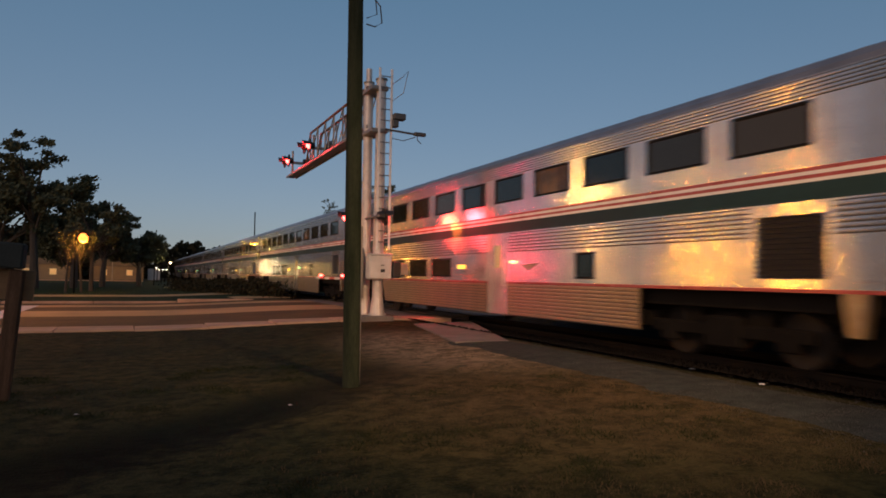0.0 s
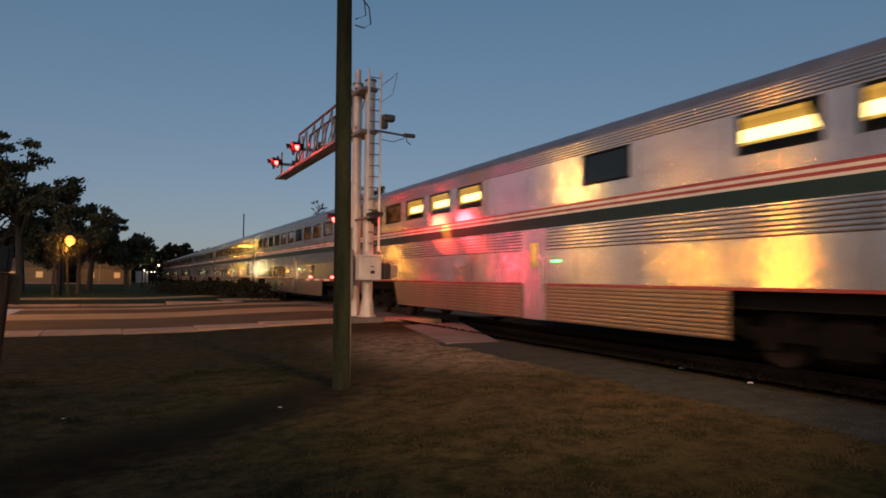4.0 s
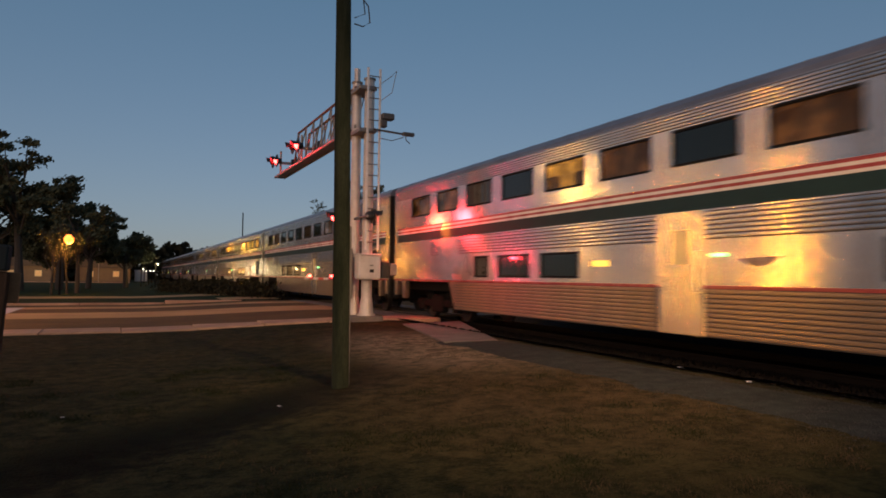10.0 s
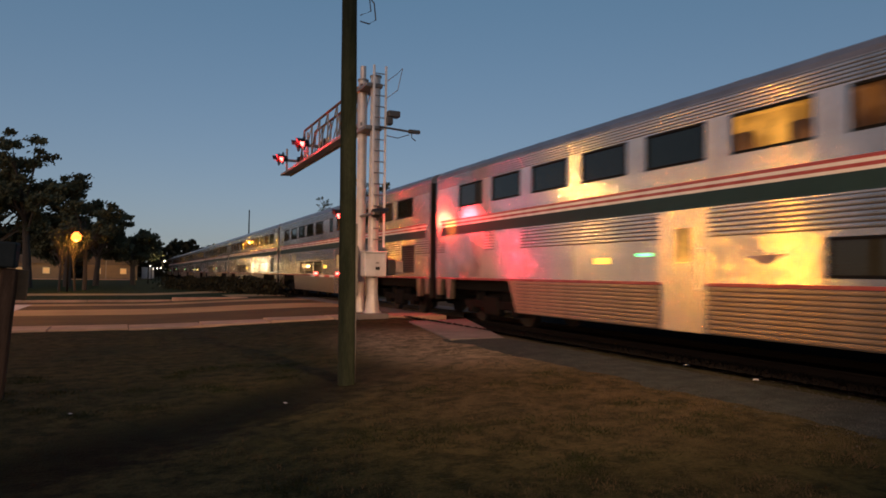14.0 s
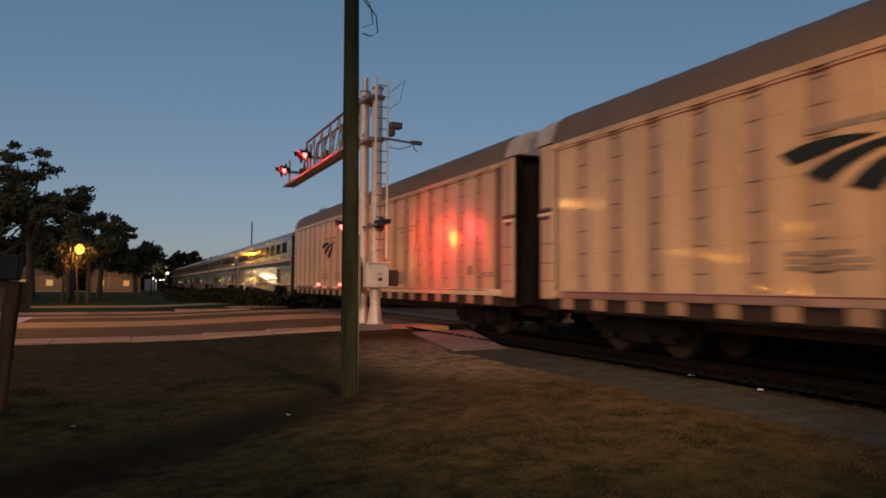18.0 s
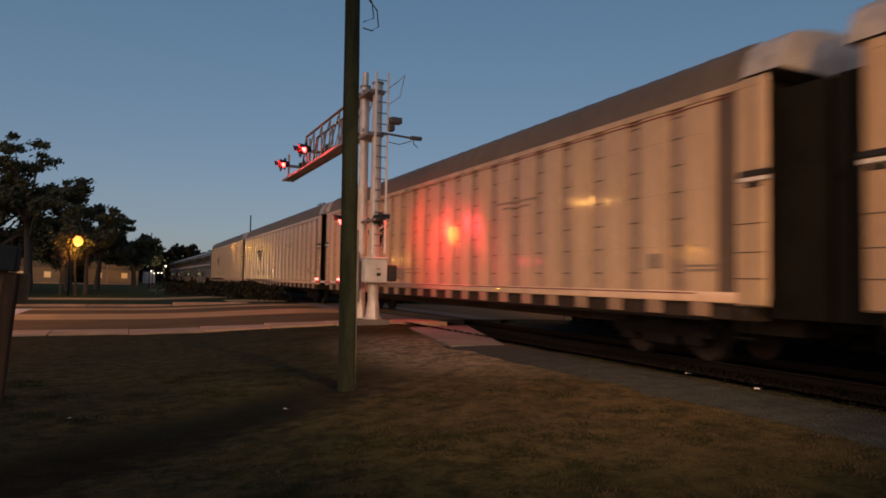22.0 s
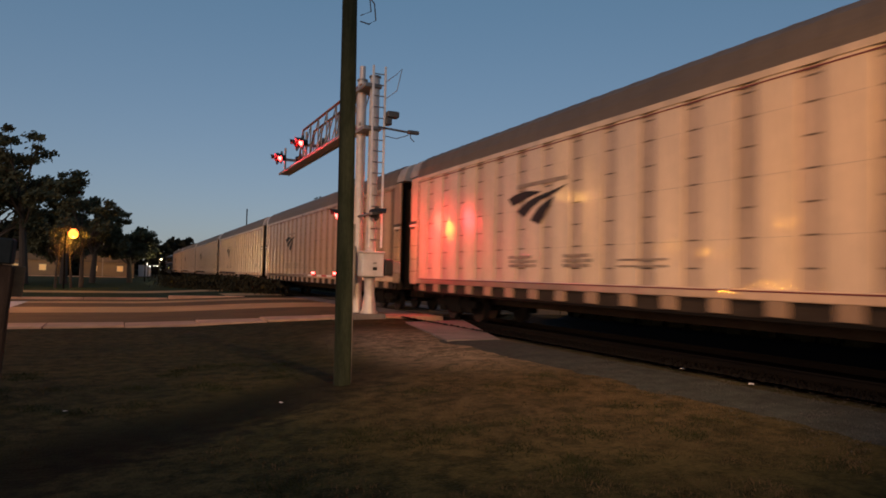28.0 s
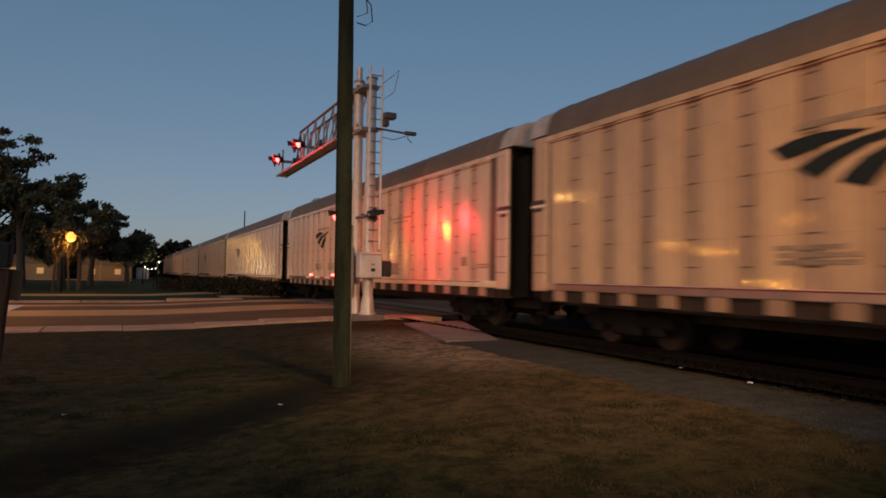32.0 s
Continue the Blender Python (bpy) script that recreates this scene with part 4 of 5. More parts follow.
def build_autorack(label, skin, sheet):
    """A tall enclosed car carrier with pale ribbed sides; z from the rail head."""
    car = thing("car_carrier", label, "train car", group="enclosed car carriers")
    L0, L1 = -27.30, -0.62
    zb, zt = 1.20, 4.79
    # recessed sheets behind raised posts
    part("side_sheet", Shape().box(-SIDE + 0.035, -SIDE + 0.05, L0, L1, zb, zt), sheet, car, "darker recessed perforated side sheets")
    part("side_sheet", Shape().box(SIDE - 0.05, SIDE, L0, L1, zb, zt), sheet, car)
    pitch = 1.152
    n = 22
    start = -0.34 - 0.95
    panel = Shape().box(-SIDE, -SIDE + 0.036, -0.36, 0.36, zb, zt, 0.006).mesh("side_panel", skin)
    post = Shape().box(-SIDE - 0.002, -SIDE + 0.05, -0.20, 0.20, 0.87, zb + 0.02, 0.008).mesh("sill_post", RACK_STAINED)
    for k in range(n):
        y = start - 0.42 - pitch * k
        part("side_panel", panel, skin, car, at=pose(0, y, 0))
        part("sill_post", post, RACK_STAINED, car, at=pose(0, y, 0))
    slots = Shape()
    for k in range(n + 1):
        y = start + 0.156 - pitch * k
        for z in (1.62, 2.12, 2.62, 3.12, 3.62, 4.12, 4.52):
            slots.box(-SIDE + 0.028, -SIDE + 0.0365, y - 0.135, y + 0.135, z, z + 0.030)
    tagged(part("slot_pattern", slots, SLOT, car, "rows of dark slots between the panels"), kind="stuff")
    seams = Shape()
    for k in range(n):
        y = start - 0.42 - pitch * k
        for z in (2.12, 3.12, 4.12):
            seams.box(-SIDE - 0.003, -SIDE + 0.002, y - 0.33, y + 0.33, z, z + 0.006)
    tagged(part("seam_pattern", seams, sheet, car), kind="stuff")
    bulge = [(-SIDE + 0.05, zb - 0.08)] + [(-SIDE - 0.006 - 0.0012 * math.sin(math.pi * k / 8), zb - 0.08 + 0.18 * k / 8) for k in range(9)] + [(-SIDE + 0.05, zb + 0.10)]
    part("bottom_rail", Shape().profile(bulge, L0 + 0.4, L1 - 0.4), RACK_RAIL, car, "glossy rounded bottom rail", smooth=True)
    part("red_stripe", Shape().box(-SIDE - 0.014, -SIDE - 0.005, L0 + 1.5, L1 - 1.0, zb + 0.055, zb + 0.08), RACK_RED, car)
    part("red_stripe", Shape().box(-SIDE - 0.010, -SIDE + 0.002, L0 + 0.7, L1 - 0.7, zt - 0.17, zt - 0.147), RACK_RED, car, "thin dark red line under the roof edge")
    part("top_rail", Shape().box(-SIDE - 0.02, -SIDE + 0.06, L0 + 0.1, L1 - 0.1, zt - 0.10, zt + 0.03, 0.01), skin, car)
    # dark sill closes the openings between the posts
    part("sill", Shape().box(-SIDE + 0.06, SIDE - 0.06, L0 + 0.3, L1 - 0.3, 0.84, 1.16).box(-0.4, 0.4, L0 + 0.3, L1 - 0.3, 0.55, 0.84), SILL_BROWN, car)
    part("sill_lip", Shape().box(-SIDE + 0.0, -SIDE + 0.06, L0 + 1.2, L1 - 1.2, 0.80, 0.85), GRIME, car)
    # roof
    pts = [(-SIDE - 0.01, zt + 0.02), (-SIDE + 0.05, zt + 0.30), (-SIDE + 0.16, zt + 0.58), (-SIDE + 0.38, zt + 0.76), (-0.55, zt + 0.88), (0, zt + 0.92), (0.55, zt + 0.88), (SIDE - 0.38, zt + 0.76), (SIDE - 0.16, zt + 0.58), (SIDE - 0.05, zt + 0.30), (SIDE + 0.01, zt + 0.02)]
    part("roof", Shape().profile(pts, L0 + 0.5, L1 - 0.5), RACK_ROOF, car, "dull brown-grey corrugated roof")
    rib = Shape().profile([(x * 1.002, z + 0.010) for x, z in pts] + [(x * 0.985, z - 0.03) for x, z in reversed(pts)], -0.07, 0.07).mesh("roof_rib", RACK_ROOF)
    for k in range(35):
        part("roof_rib", rib, RACK_ROOF, car, at=pose(0, L1 - 0.95 - k * 0.735, 0))
    for y, s in ((L1, 1), (L0, -1)):
        a, b = (y - 0.5, y + 0.24) if s > 0 else (y - 0.24, y + 0.5)
        cap = [(x * 0.985, zt + 0.10 + (z - zt - 0.02) * 0.86) for x, z in pts]
        part("end_cap", Shape().profile(cap, a, b), RACK_CAP, car, "pale rounded roof end")
        # end door leaves, curved round the corner
        da, db = (y - 0.62, y) if s > 0 else (y, y + 0.62)
        leaf = part("end_door", Shape().box(-SIDE - 0.012, -SIDE + 0.05, da, db, zb - 0.12, zt + 0.06, 0.03), skin, car, "pale end door leaf")
        for z in (2.42, 1.95, 1.52):
            part("seam", Shape().box(-SIDE - 0.018, -SIDE - 0.010, da + 0.03, db - 0.03, z, z + 0.02), RACK_TRACK, leaf)
        # black end and cover hold the gap's shade in their colour
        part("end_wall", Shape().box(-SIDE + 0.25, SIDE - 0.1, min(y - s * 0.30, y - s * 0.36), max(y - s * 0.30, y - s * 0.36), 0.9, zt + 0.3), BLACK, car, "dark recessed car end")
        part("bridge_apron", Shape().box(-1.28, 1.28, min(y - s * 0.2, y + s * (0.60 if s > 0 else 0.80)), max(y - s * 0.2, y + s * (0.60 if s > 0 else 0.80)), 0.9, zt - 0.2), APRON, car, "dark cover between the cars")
        g0, g1 = sorted((y - s * 0.62, y - s * (0.74 if s > 0 else 0.98)))
        part("door_track", Shape().box(-SIDE + 0.01, -SIDE + 0.045, g0, g1, zb - 0.1, zt), RACK_TRACK, car, "dark brown vertical door track")
        h0, h1 = sorted((y + s * 0.03, y - s * 0.50))
        part("hinge", Shape().box(-SIDE - 0.05, -SIDE + 0.02, h0, h1, 3.20, 3.30, 0.01), BLACK, car, "black door hinge bracket")
        part("latch_bar", Shape().box(-SIDE - 0.045, -SIDE + 0.02, h0, h1, 3.115, 3.185, 0.01), GATE_WHITE, car, "white latch bar")
        part("hinge", Shape().box(-SIDE - 0.04, -SIDE + 0.02, h0 + 0.12, h1 - 0.12, 3.02, 3.10, 0.01), BLACK, car, "black door hinge bracket")
        part("coupler", Shape().box(-0.16, 0.16, min(y - s * 0.6, y + s * (0.60 if s > 0 else 0.80)), max(y - s * 0.6, y + s * (0.60 if s > 0 else 0.80)), 0.68, 0.98, 0.03), GRIME, car)
        part("end_ladder", Shape().tube((-SIDE + 0.02, y - s * 0.25, 0.5), (-SIDE + 0.02, y - s * 0.25, 1.15), 0.02, seg=6).tube((-SIDE + 0.02, y - s * 0.6, 0.5), (-SIDE + 0.02, y - s * 0.6, 1.15), 0.02, seg=6).tube((-SIDE + 0.02, y - s * 0.25, 0.55), (-SIDE + 0.02, y - s * 0.6, 0.55), 0.02, seg=6), GRIME, car)
    # emblem and lettering
    x = -SIDE - 0.010
    petals = (
        [(-7.41, 3.47), (-7.75, 3.56), (-8.15, 3.60), (-8.55, 3.585), (-8.96, 3.52), (-8.57, 3.455), (-8.07, 3.37), (-7.62, 3.26)],
        [(-7.84, 3.11), (-8.10, 3.24), (-8.41, 3.345), (-8.75, 3.42), (-9.10, 3.465), (-9.48, 3.51), (-10.05, 3.60), (-9.60, 3.44), (-9.25, 3.385), (-8.96, 3.32), (-8.53, 3.14), (-8.19, 2.94)],
        [(-8.49, 2.84), (-8.64, 2.99), (-8.84, 3.13), (-9.10, 3.24), (-9.51, 3.35), (-9.35, 3.18), (-9.20, 3.03), (-9.06, 2.88), (-8.92, 2.71)])
    for outline in petals:
        part("emblem_band", Shape().plate(outline, x, 0.008), EMBLEM, car)
    part("emblem_bar", Shape().box(x, x + 0.008, -10.02, -7.84, 3.70, 3.80), LETTER, car)
    words = random.Random(6)
    rows = []
    for a, b in ((7.43, 8.76), (9.85, 11.05)):
        for z in (1.66, 1.77, 1.885):
            u = a + words.uniform(0, 0.1)
            while u < b - 0.15:
                w = min(words.uniform(0.18, 0.42), b - u)
                rows.append((u, u + w, z, z + 0.075))
                u += w + 0.05
    rows += [(11.81, 13.2, 1.66, 1.70), (11.81, 13.2, 1.79, 1.83), (24.6, 24.95, 1.72, 2.0), (25.6, 26.3, 1.66, 1.70), (25.6, 26.3, 1.74, 1.78), (18.5, 20.6, 3.50, 3.56), (18.9, 20.3, 3.36, 3.41)]
    for a, b, z0, z1 in rows:
        part("lettering_bar", Shape().box(x, x + 0.008, -b, -a, z0, z1), LETTER, car)
    build_bogie(car, 3.6, 1.78, 0.42)
    build_bogie(car, 24.5, 1.78, 0.42)
    return car


SILL_BROWN = mat("dark brown sill", (0.06, 0.047, 0.038), 0.8, 0, 0.4, 2, 30, 0.1, spec=0.1)
# near-black: shade of the gap between carriers is put into this colour
APRON = mat("near-black end cover", (0.015, 0.014, 0.011), 0.8, 0, 0.4, 2, 30, 0.1, spec=0.1)
RACK_CAP = mat("whitish roof end paint", (0.55, 0.52, 0.49), 0.6, 0, 0.35, 3.0, 30, 0.1)
rack = build_autorack("tall grimy pale ribbed car carrier with a dark emblem", RACK_SKIN, RACK_DARK_SHEET)
rack_grimy = build_autorack("tall brown-stained ribbed car carrier with a dark emblem", RACK_GRIMY, RACK_STAINED)
rack_clean = build_autorack("tall cleaner pale ribbed car carrier with a dark emblem", RACK_CLEAN, RACK_SHEET)

PITCH_S, PITCH_A = 25.89, 28.06


def front_at(t):
    """How far along the track the first watched coupling has come, in metres."""
    q = t / 16 - 1
    return 199.818 + 192.798 * q - 1.7235 * q * q + 0.8511 * q ** 3 + 0.4399 * q ** 4


# (model, shift of the front coupling against an even train, in metres)
CONSIST = [(sleeper, -PITCH_S * k) for k in range(10, 0, -1)]
CONSIST += [(sleeper_a, 0.14), (diner, PITCH_S - 0.18), (lounge, 2 * PITCH_S + 0.06), (sleeper, 3 * PITCH_S + 0.06), (sleeper_c, 4 * PITCH_S + 0.10), (sleeper_b, 5 * PITCH_S + 0.04), (coach, 6 * PITCH_S + 0.02)]
CONSIST += [({4: rack_grimy, 5: rack_clean, 6: rack_clean}.get(k, rack), 7 * PITCH_S + PITCH_A * k + d) for k, d in enumerate((0.09, 0.02, -0.13, 0.04, 0.04, -0.28, 0.09, -0.06))]
TRAIN = []


def build_train():
    used = set()
    for model, back in CONSIST:
        if model.name in used:
            ob = copy_thing(model, pose(TRACK_X, front_at(0) - back, RAIL_Z))
        else:
            used.add(model.name)
            ob = model
            ob.matrix_basis = pose(TRACK_X, front_at(0) - back, RAIL_Z)
        TRAIN.append((ob, back))


build_train()


# ---- the crossing signal: cantilever mast, arm, lights, gate ----
def signal_head(parent, x, y, z, face, lit, name="signal_head", disc=0.30):
    """A round black background with a hooded lamp that looks along face (+1 or -1 in x)."""
    s = Shape().tube((x - face * 0.02, y, z), (x + face * 0.02, y, z), disc, seg=20)
    s.tube((x - face * 0.22, y, z), (x - face * 0.02, y, z), 0.12, 0.16, seg=14)
    head = part(name, s, BLACK, parent, "black signal head with a hood")
    hood = Shape()
    n = 10
    for i in range(n + 1):
        w = math.pi * (0.02 + 0.96 * i / n)
        for r, d in ((0.175, 0.02), (0.185, 0.36 - 0.10 * abs(math.cos(w)))):
            hood.v.append((x + face * d, y + r * math.cos(w), z + r * math.sin(w)))
    hood.f = [(2 * i, 2 * i + 1, 2 * i + 3, 2 * i + 2) for i in range(n)]
    part("hood", hood, BLACK, head, "black lamp hood")
    flat = Shape().tube((x + face * 0.02, y, z), (x + face * 0.03, y, z), 0.15, 0.14, seg=18)
    part("lens", flat if disc < 0.3 and face > 0 else Shape().tube((x + face * 0.02, y, z), (x + face * 0.08, y, z), 0.155, 0.14, seg=18).tube((x + face * 0.08, y, z), (x + face * 0.14, y, z), 0.14, 0.07, seg=18), RED_LIT if lit else RED_DARK, head, "glowing red lens" if lit else "dark red lens")
    return head


RED_DARK = mat("unlit red lens", (0.16, 0.01, 0.012), 0.2, 0, 0.1, 3, 30, 0.0)


BOX_WHITE = mat("white enamelled cabinet", (0.66, 0.64, 0.61), 0.4, 0.05, 0.2, 3, 40, 0.04)


def build_signal():
    bx, by = 7.0, 20.95
    g = _base_ground(bx, by)
    sig = thing("crossing_signal", "tall galvanised cantilever crossing signal with red lights and a ladder", "railway signal", pose(0, 0, 0))
    part("base", Shape().box(bx - 0.5, bx + 0.55, by - 0.75, by + 0.75, g - 0.3, g + 0.16, 0.03), CONCRETE, sig, "low concrete footing")
    posts = [((bx - 0.10, by + 0.35), 8.12, 0.165), ((bx + 0.12, by - 0.30), 8.10, 0.175)]
    for (x, y), top, r in posts:
        p = part("post", Shape().tube((x, y, g + 0.16), (x, y, top), r, r * 0.92, seg=18), GALV, sig, "white-painted steel post", smooth=False)
        part("flange", Shape().tube((x, y, g + 0.16), (x, y, g + 0.22), r + 0.12, seg=16).tube((x, y, g + 0.2), (x, y, g + 0.75), r + 0.07, r + 0.005, seg=16), GALV, p)
        part("post_cap", Shape().tube((x, y, top), (x, y, top + 0.05), r + 0.02, seg=16), GALV_DULL, p)
    part("vent_stub", Shape().tube((bx - 0.10, by + 0.35, 8.12), (bx - 0.10, by + 0.35, 8.62), 0.10, seg=12), GALV, sig)
    for z in (6.32, 7.72):
        part("clamp", Shape().box(bx - 0.30, bx + 0.30, by - 0.52, by + 0.58, z, z + 0.14, 0.02), GALV_DULL, sig, "dull steel clamp between the posts")
    # arm over the road, two lower chords and two upper chords with lattice
    az = 6.58
    arm = part("arm", Shape().box(bx - 0.22, bx - 0.15, by + 0.2, 34.3, az, az + 0.12, 0.015).box(bx + 0.25, bx + 0.32, by + 0.2, 34.3, az, az + 0.12, 0.015), GALV_DULL, sig, "galvanised truss arm over the road")
    grate = Shape().box(bx - 0.15, bx + 0.25, 0, 0.46, az + 0.06, az + 0.09).mesh("grating", GALV_DULL)
    for k in range(26):
        part("grating", grate, GALV_DULL, arm, at=pose(0, by + 0.5 + k * 0.505, 0))
    for x in (bx - 0.185, bx + 0.285):
        part("chord", Shape().tube((x, by + 0.2, 7.95), (x, 29.3, 7.95), 0.05, seg=8).tube((x, 29.3, 7.95), (x, 30.0, az + 0.1), 0.04, seg=8), RUST, arm, "rust-tinged top rail")
        for k in range(7):
            y = by + 0.6 + k * 1.28
            part("strut", Shape().tube((x, y, az + 0.1), (x, y, 7.95), 0.032, seg=6), GALV_DULL, arm)
            if k < 6:
                part("strut", Shape().tube((x, y + 1.28, az + 0.1), (x, y, 7.95), 0.022, seg=6), GALV_DULL, arm)
    part("brace", Shape().sweep([(bx - 0.1, by + 0.5, 7.9), (bx - 0.1, by + 1.0, 7.75), (bx - 0.1, by + 1.35, 7.3), (bx - 0.1, by + 1.4, 6.6)], 0.05, seg=8), BLACK, sig, "black cable loop")
    # lights out on the arm, towards the approaching cars
    for y in (28.6, 32.9):
        part("lamp_bracket", Shape().tube((bx - 0.2, y, az + 0.1), (bx - 0.2, y, 7.75), 0.05, seg=8).box(bx - 0.45, bx + 0.40, y - 0.08, y + 0.08, 7.12, 7.24, 0.02), GALV_DULL, arm)
        signal_head(arm, bx - 0.50, y + 0.42, 7.26, -1, False)
        signal_head(arm, bx - 0.50, y - 0.52, 7.18, -1, True)
        signal_head(arm, bx + 0.52, y - 0.05, 7.26, 1, True)
    # lights on the mast
    part("cross_bar", Shape().tube((bx - 0.15, by - 1.05, 3.55), (bx - 0.15, by + 1.35, 3.55), 0.045, seg=8), GALV_DULL, sig)
    signal_head(sig, bx - 0.50, by + 1.25, 3.66, -1, True, disc=0.2)
    signal_head(sig, bx + 0.24, by + 1.25, 3.62, 1, True, disc=0.2)
    signal_head(sig, bx + 0.10, by - 0.85, 3.58, 1, True, disc=0.24)
    # ladder on the near post
    lx, ly = bx + 0.16, by - 0.62
    lad = part("ladder", Shape().box(lx - 0.24, lx - 0.17, ly - 0.02, ly + 0.02, 2.5, 8.42, 0.006).box(lx + 0.17, lx + 0.24, ly - 0.02, ly + 0.02, 2.5, 8.42, 0.006), GATE_WHITE, sig, "narrow steel ladder")
    rung = Shape().tube((lx - 0.2, ly, 0), (lx + 0.2, ly, 0), 0.018, seg=6).mesh("rung", GALV_DULL)
    for k in range(16):
        part("rung", rung, GALV_DULL, lad, at=pose(0, 0, 2.75 + k * 0.36))
    part("cage", Shape().sweep([(lx + 0.2, ly, 7.35), (lx + 0.5, ly - 0.3, 7.6), (lx + 0.62, ly - 0.4, 8.3), (lx + 0.5, ly - 0.2, 8.15), (lx + 0.2, ly, 7.9)], 0.012, seg=5), GALV_DULL, sig, "thin bent wire guard")
    part("bracket", Shape().tube((lx, ly, 6.42), (lx + 1.25, ly - 0.3, 6.27), 0.035, seg=8).box(lx + 0.9, lx + 1.3, ly - 0.36, ly - 0.22, 6.24, 6.36, 0.02).sweep([(lx + 0.2, ly, 6.15), (lx + 0.6, ly - 0.1, 6.08), (lx + 0.95, ly - 0.25, 6.2)], 0.014, seg=5).sweep([(lx + 1.0, ly - 0.3, 6.25), (lx + 1.02, ly - 0.3, 6.1), (lx + 1.15, ly - 0.3, 6.0)], 0.016, seg=5), GALV_DARK, sig, "dark steel side bracket with loose wires")
    part("junction_box", Shape().box(lx + 0.25, lx + 0.65, ly - 0.2, ly + 0.1, 6.75, 6.95, 0.02).box(lx + 0.22, lx + 0.42, ly - 0.15, ly + 0.1, 6.5, 6.75, 0.02), GALV_DARK, sig, "small dark steel junction boxes")
    # gate machine, its counterweights and the lowered arm
    gx, gy, gz_ = bx + 0.05, by - 0.62, 1.55
    gate = part("gate_machine", Shape().box(gx - 0.38, gx + 0.36, gy - 0.22, gy + 0.25, gz_, gz_ + 0.78, 0.04), BOX_WHITE, sig, "grey gate machine cabinet")
    part("plate", Shape().box(gx - 0.02, gx + 0.12, gy - 0.232, gy - 0.218, gz_ + 0.22, gz_ + 0.32), BLACK, gate, "small dark plate")
    part("latch", Shape().box(gx - 0.02, gx + 0.10, gy - 0.236, gy - 0.218, gz_ + 0.42, gz_ + 0.47), GALV_DULL, gate)
    part("lid", Shape().box(gx - 0.40, gx + 0.38, gy - 0.25, gy + 0.28, gz_ + 0.76, gz_ + 0.82, 0.015), BOX_WHITE, gate)
    part("counterweight", Shape().box(gx + 0.39, gx + 0.66, gy - 0.25, gy + 0.3, gz_ + 0.06, gz_ + 0.58, 0.03), BLACK, gate, "black counterweight")
    part("weight_plate", Shape().box(gx + 0.66, gx + 0.93, gy - 0.2, gy + 0.2, gz_ + 0.14, gz_ + 0.52, 0.02), GALV_DULL, gate)
    part("side_box", Shape().box(bx - 0.62, bx - 0.36, by - 0.3, by + 0.25, 0.92, 2.55, 0.02), GALV_DULL, sig, "tall dull steel side box")
    arm_y = by + 0.2
    for k in range(8):
        a = arm_y + k * 0.70
        z = 1.50
        part("gate_band", Shape().box(bx - 0.42, bx - 0.38, a, a + 0.695, z, z + 0.075, 0.008), GATE_WHITE if k % 2 else GATE_RED, gate)
    for y in (22.9, 26.0):
        part("gate_lamp", Shape().tube((bx - 0.46, y, 1.64), (bx - 0.34, y, 1.64), 0.042, seg=12), RED_LIT, gate, "glowing red gate lamp")
    return sig


build_signal()
lamp("signal_light", "POINT", (6.15, 32.4, 7.1), 95, RED, 0.12)
lamp("signal_light", "POINT", (6.15, 28.1, 7.1), 95, RED, 0.12)
lamp("signal_light", "SPOT", (7.80, 22.2, 3.62), 150, (1.0, 0.06, 0.03), 0.3, (9.1, 21.0, 3.3), 150, 1.0)
# narrow orange beam added to paint the hot oval on the cars
lamp("signal_light", "SPOT", (7.72, 20.05, 3.56), 2000, (1.0, 0.16, 0.02), 0.12, (9.1, 18.95, 3.12), 22, 1.0)
lamp("signal_light", "SPOT", (7.80, 20.1, 3.62), 260, RED, 0.3, (9.6, 18.6, 0.6), 150, 0.8)


def build_unseen_red_lamp():
    """A made-up red lamp out of view that gives a red streak in the cars."""
    x, y = -8.0, 41.5
    ob = thing("traffic_light", "unseen red lamp added for its streak in the train", "traffic light", pose(x, y, 0))
    part("post", Shape().tube((0, 0, -0.1), (0, 0, 3.6), 0.07, seg=10), GALV_DULL, ob)
    signal_head(ob, 0.25, 0, 3.2, 1, True)
    lamp("signal_light", "SPOT", (x + 0.75, y, 3.2), 500, (1.0, 0.04, 0.06), 0.14, (9.1, 15, 2.6), 60, 0.6)


build_unseen_red_lamp()


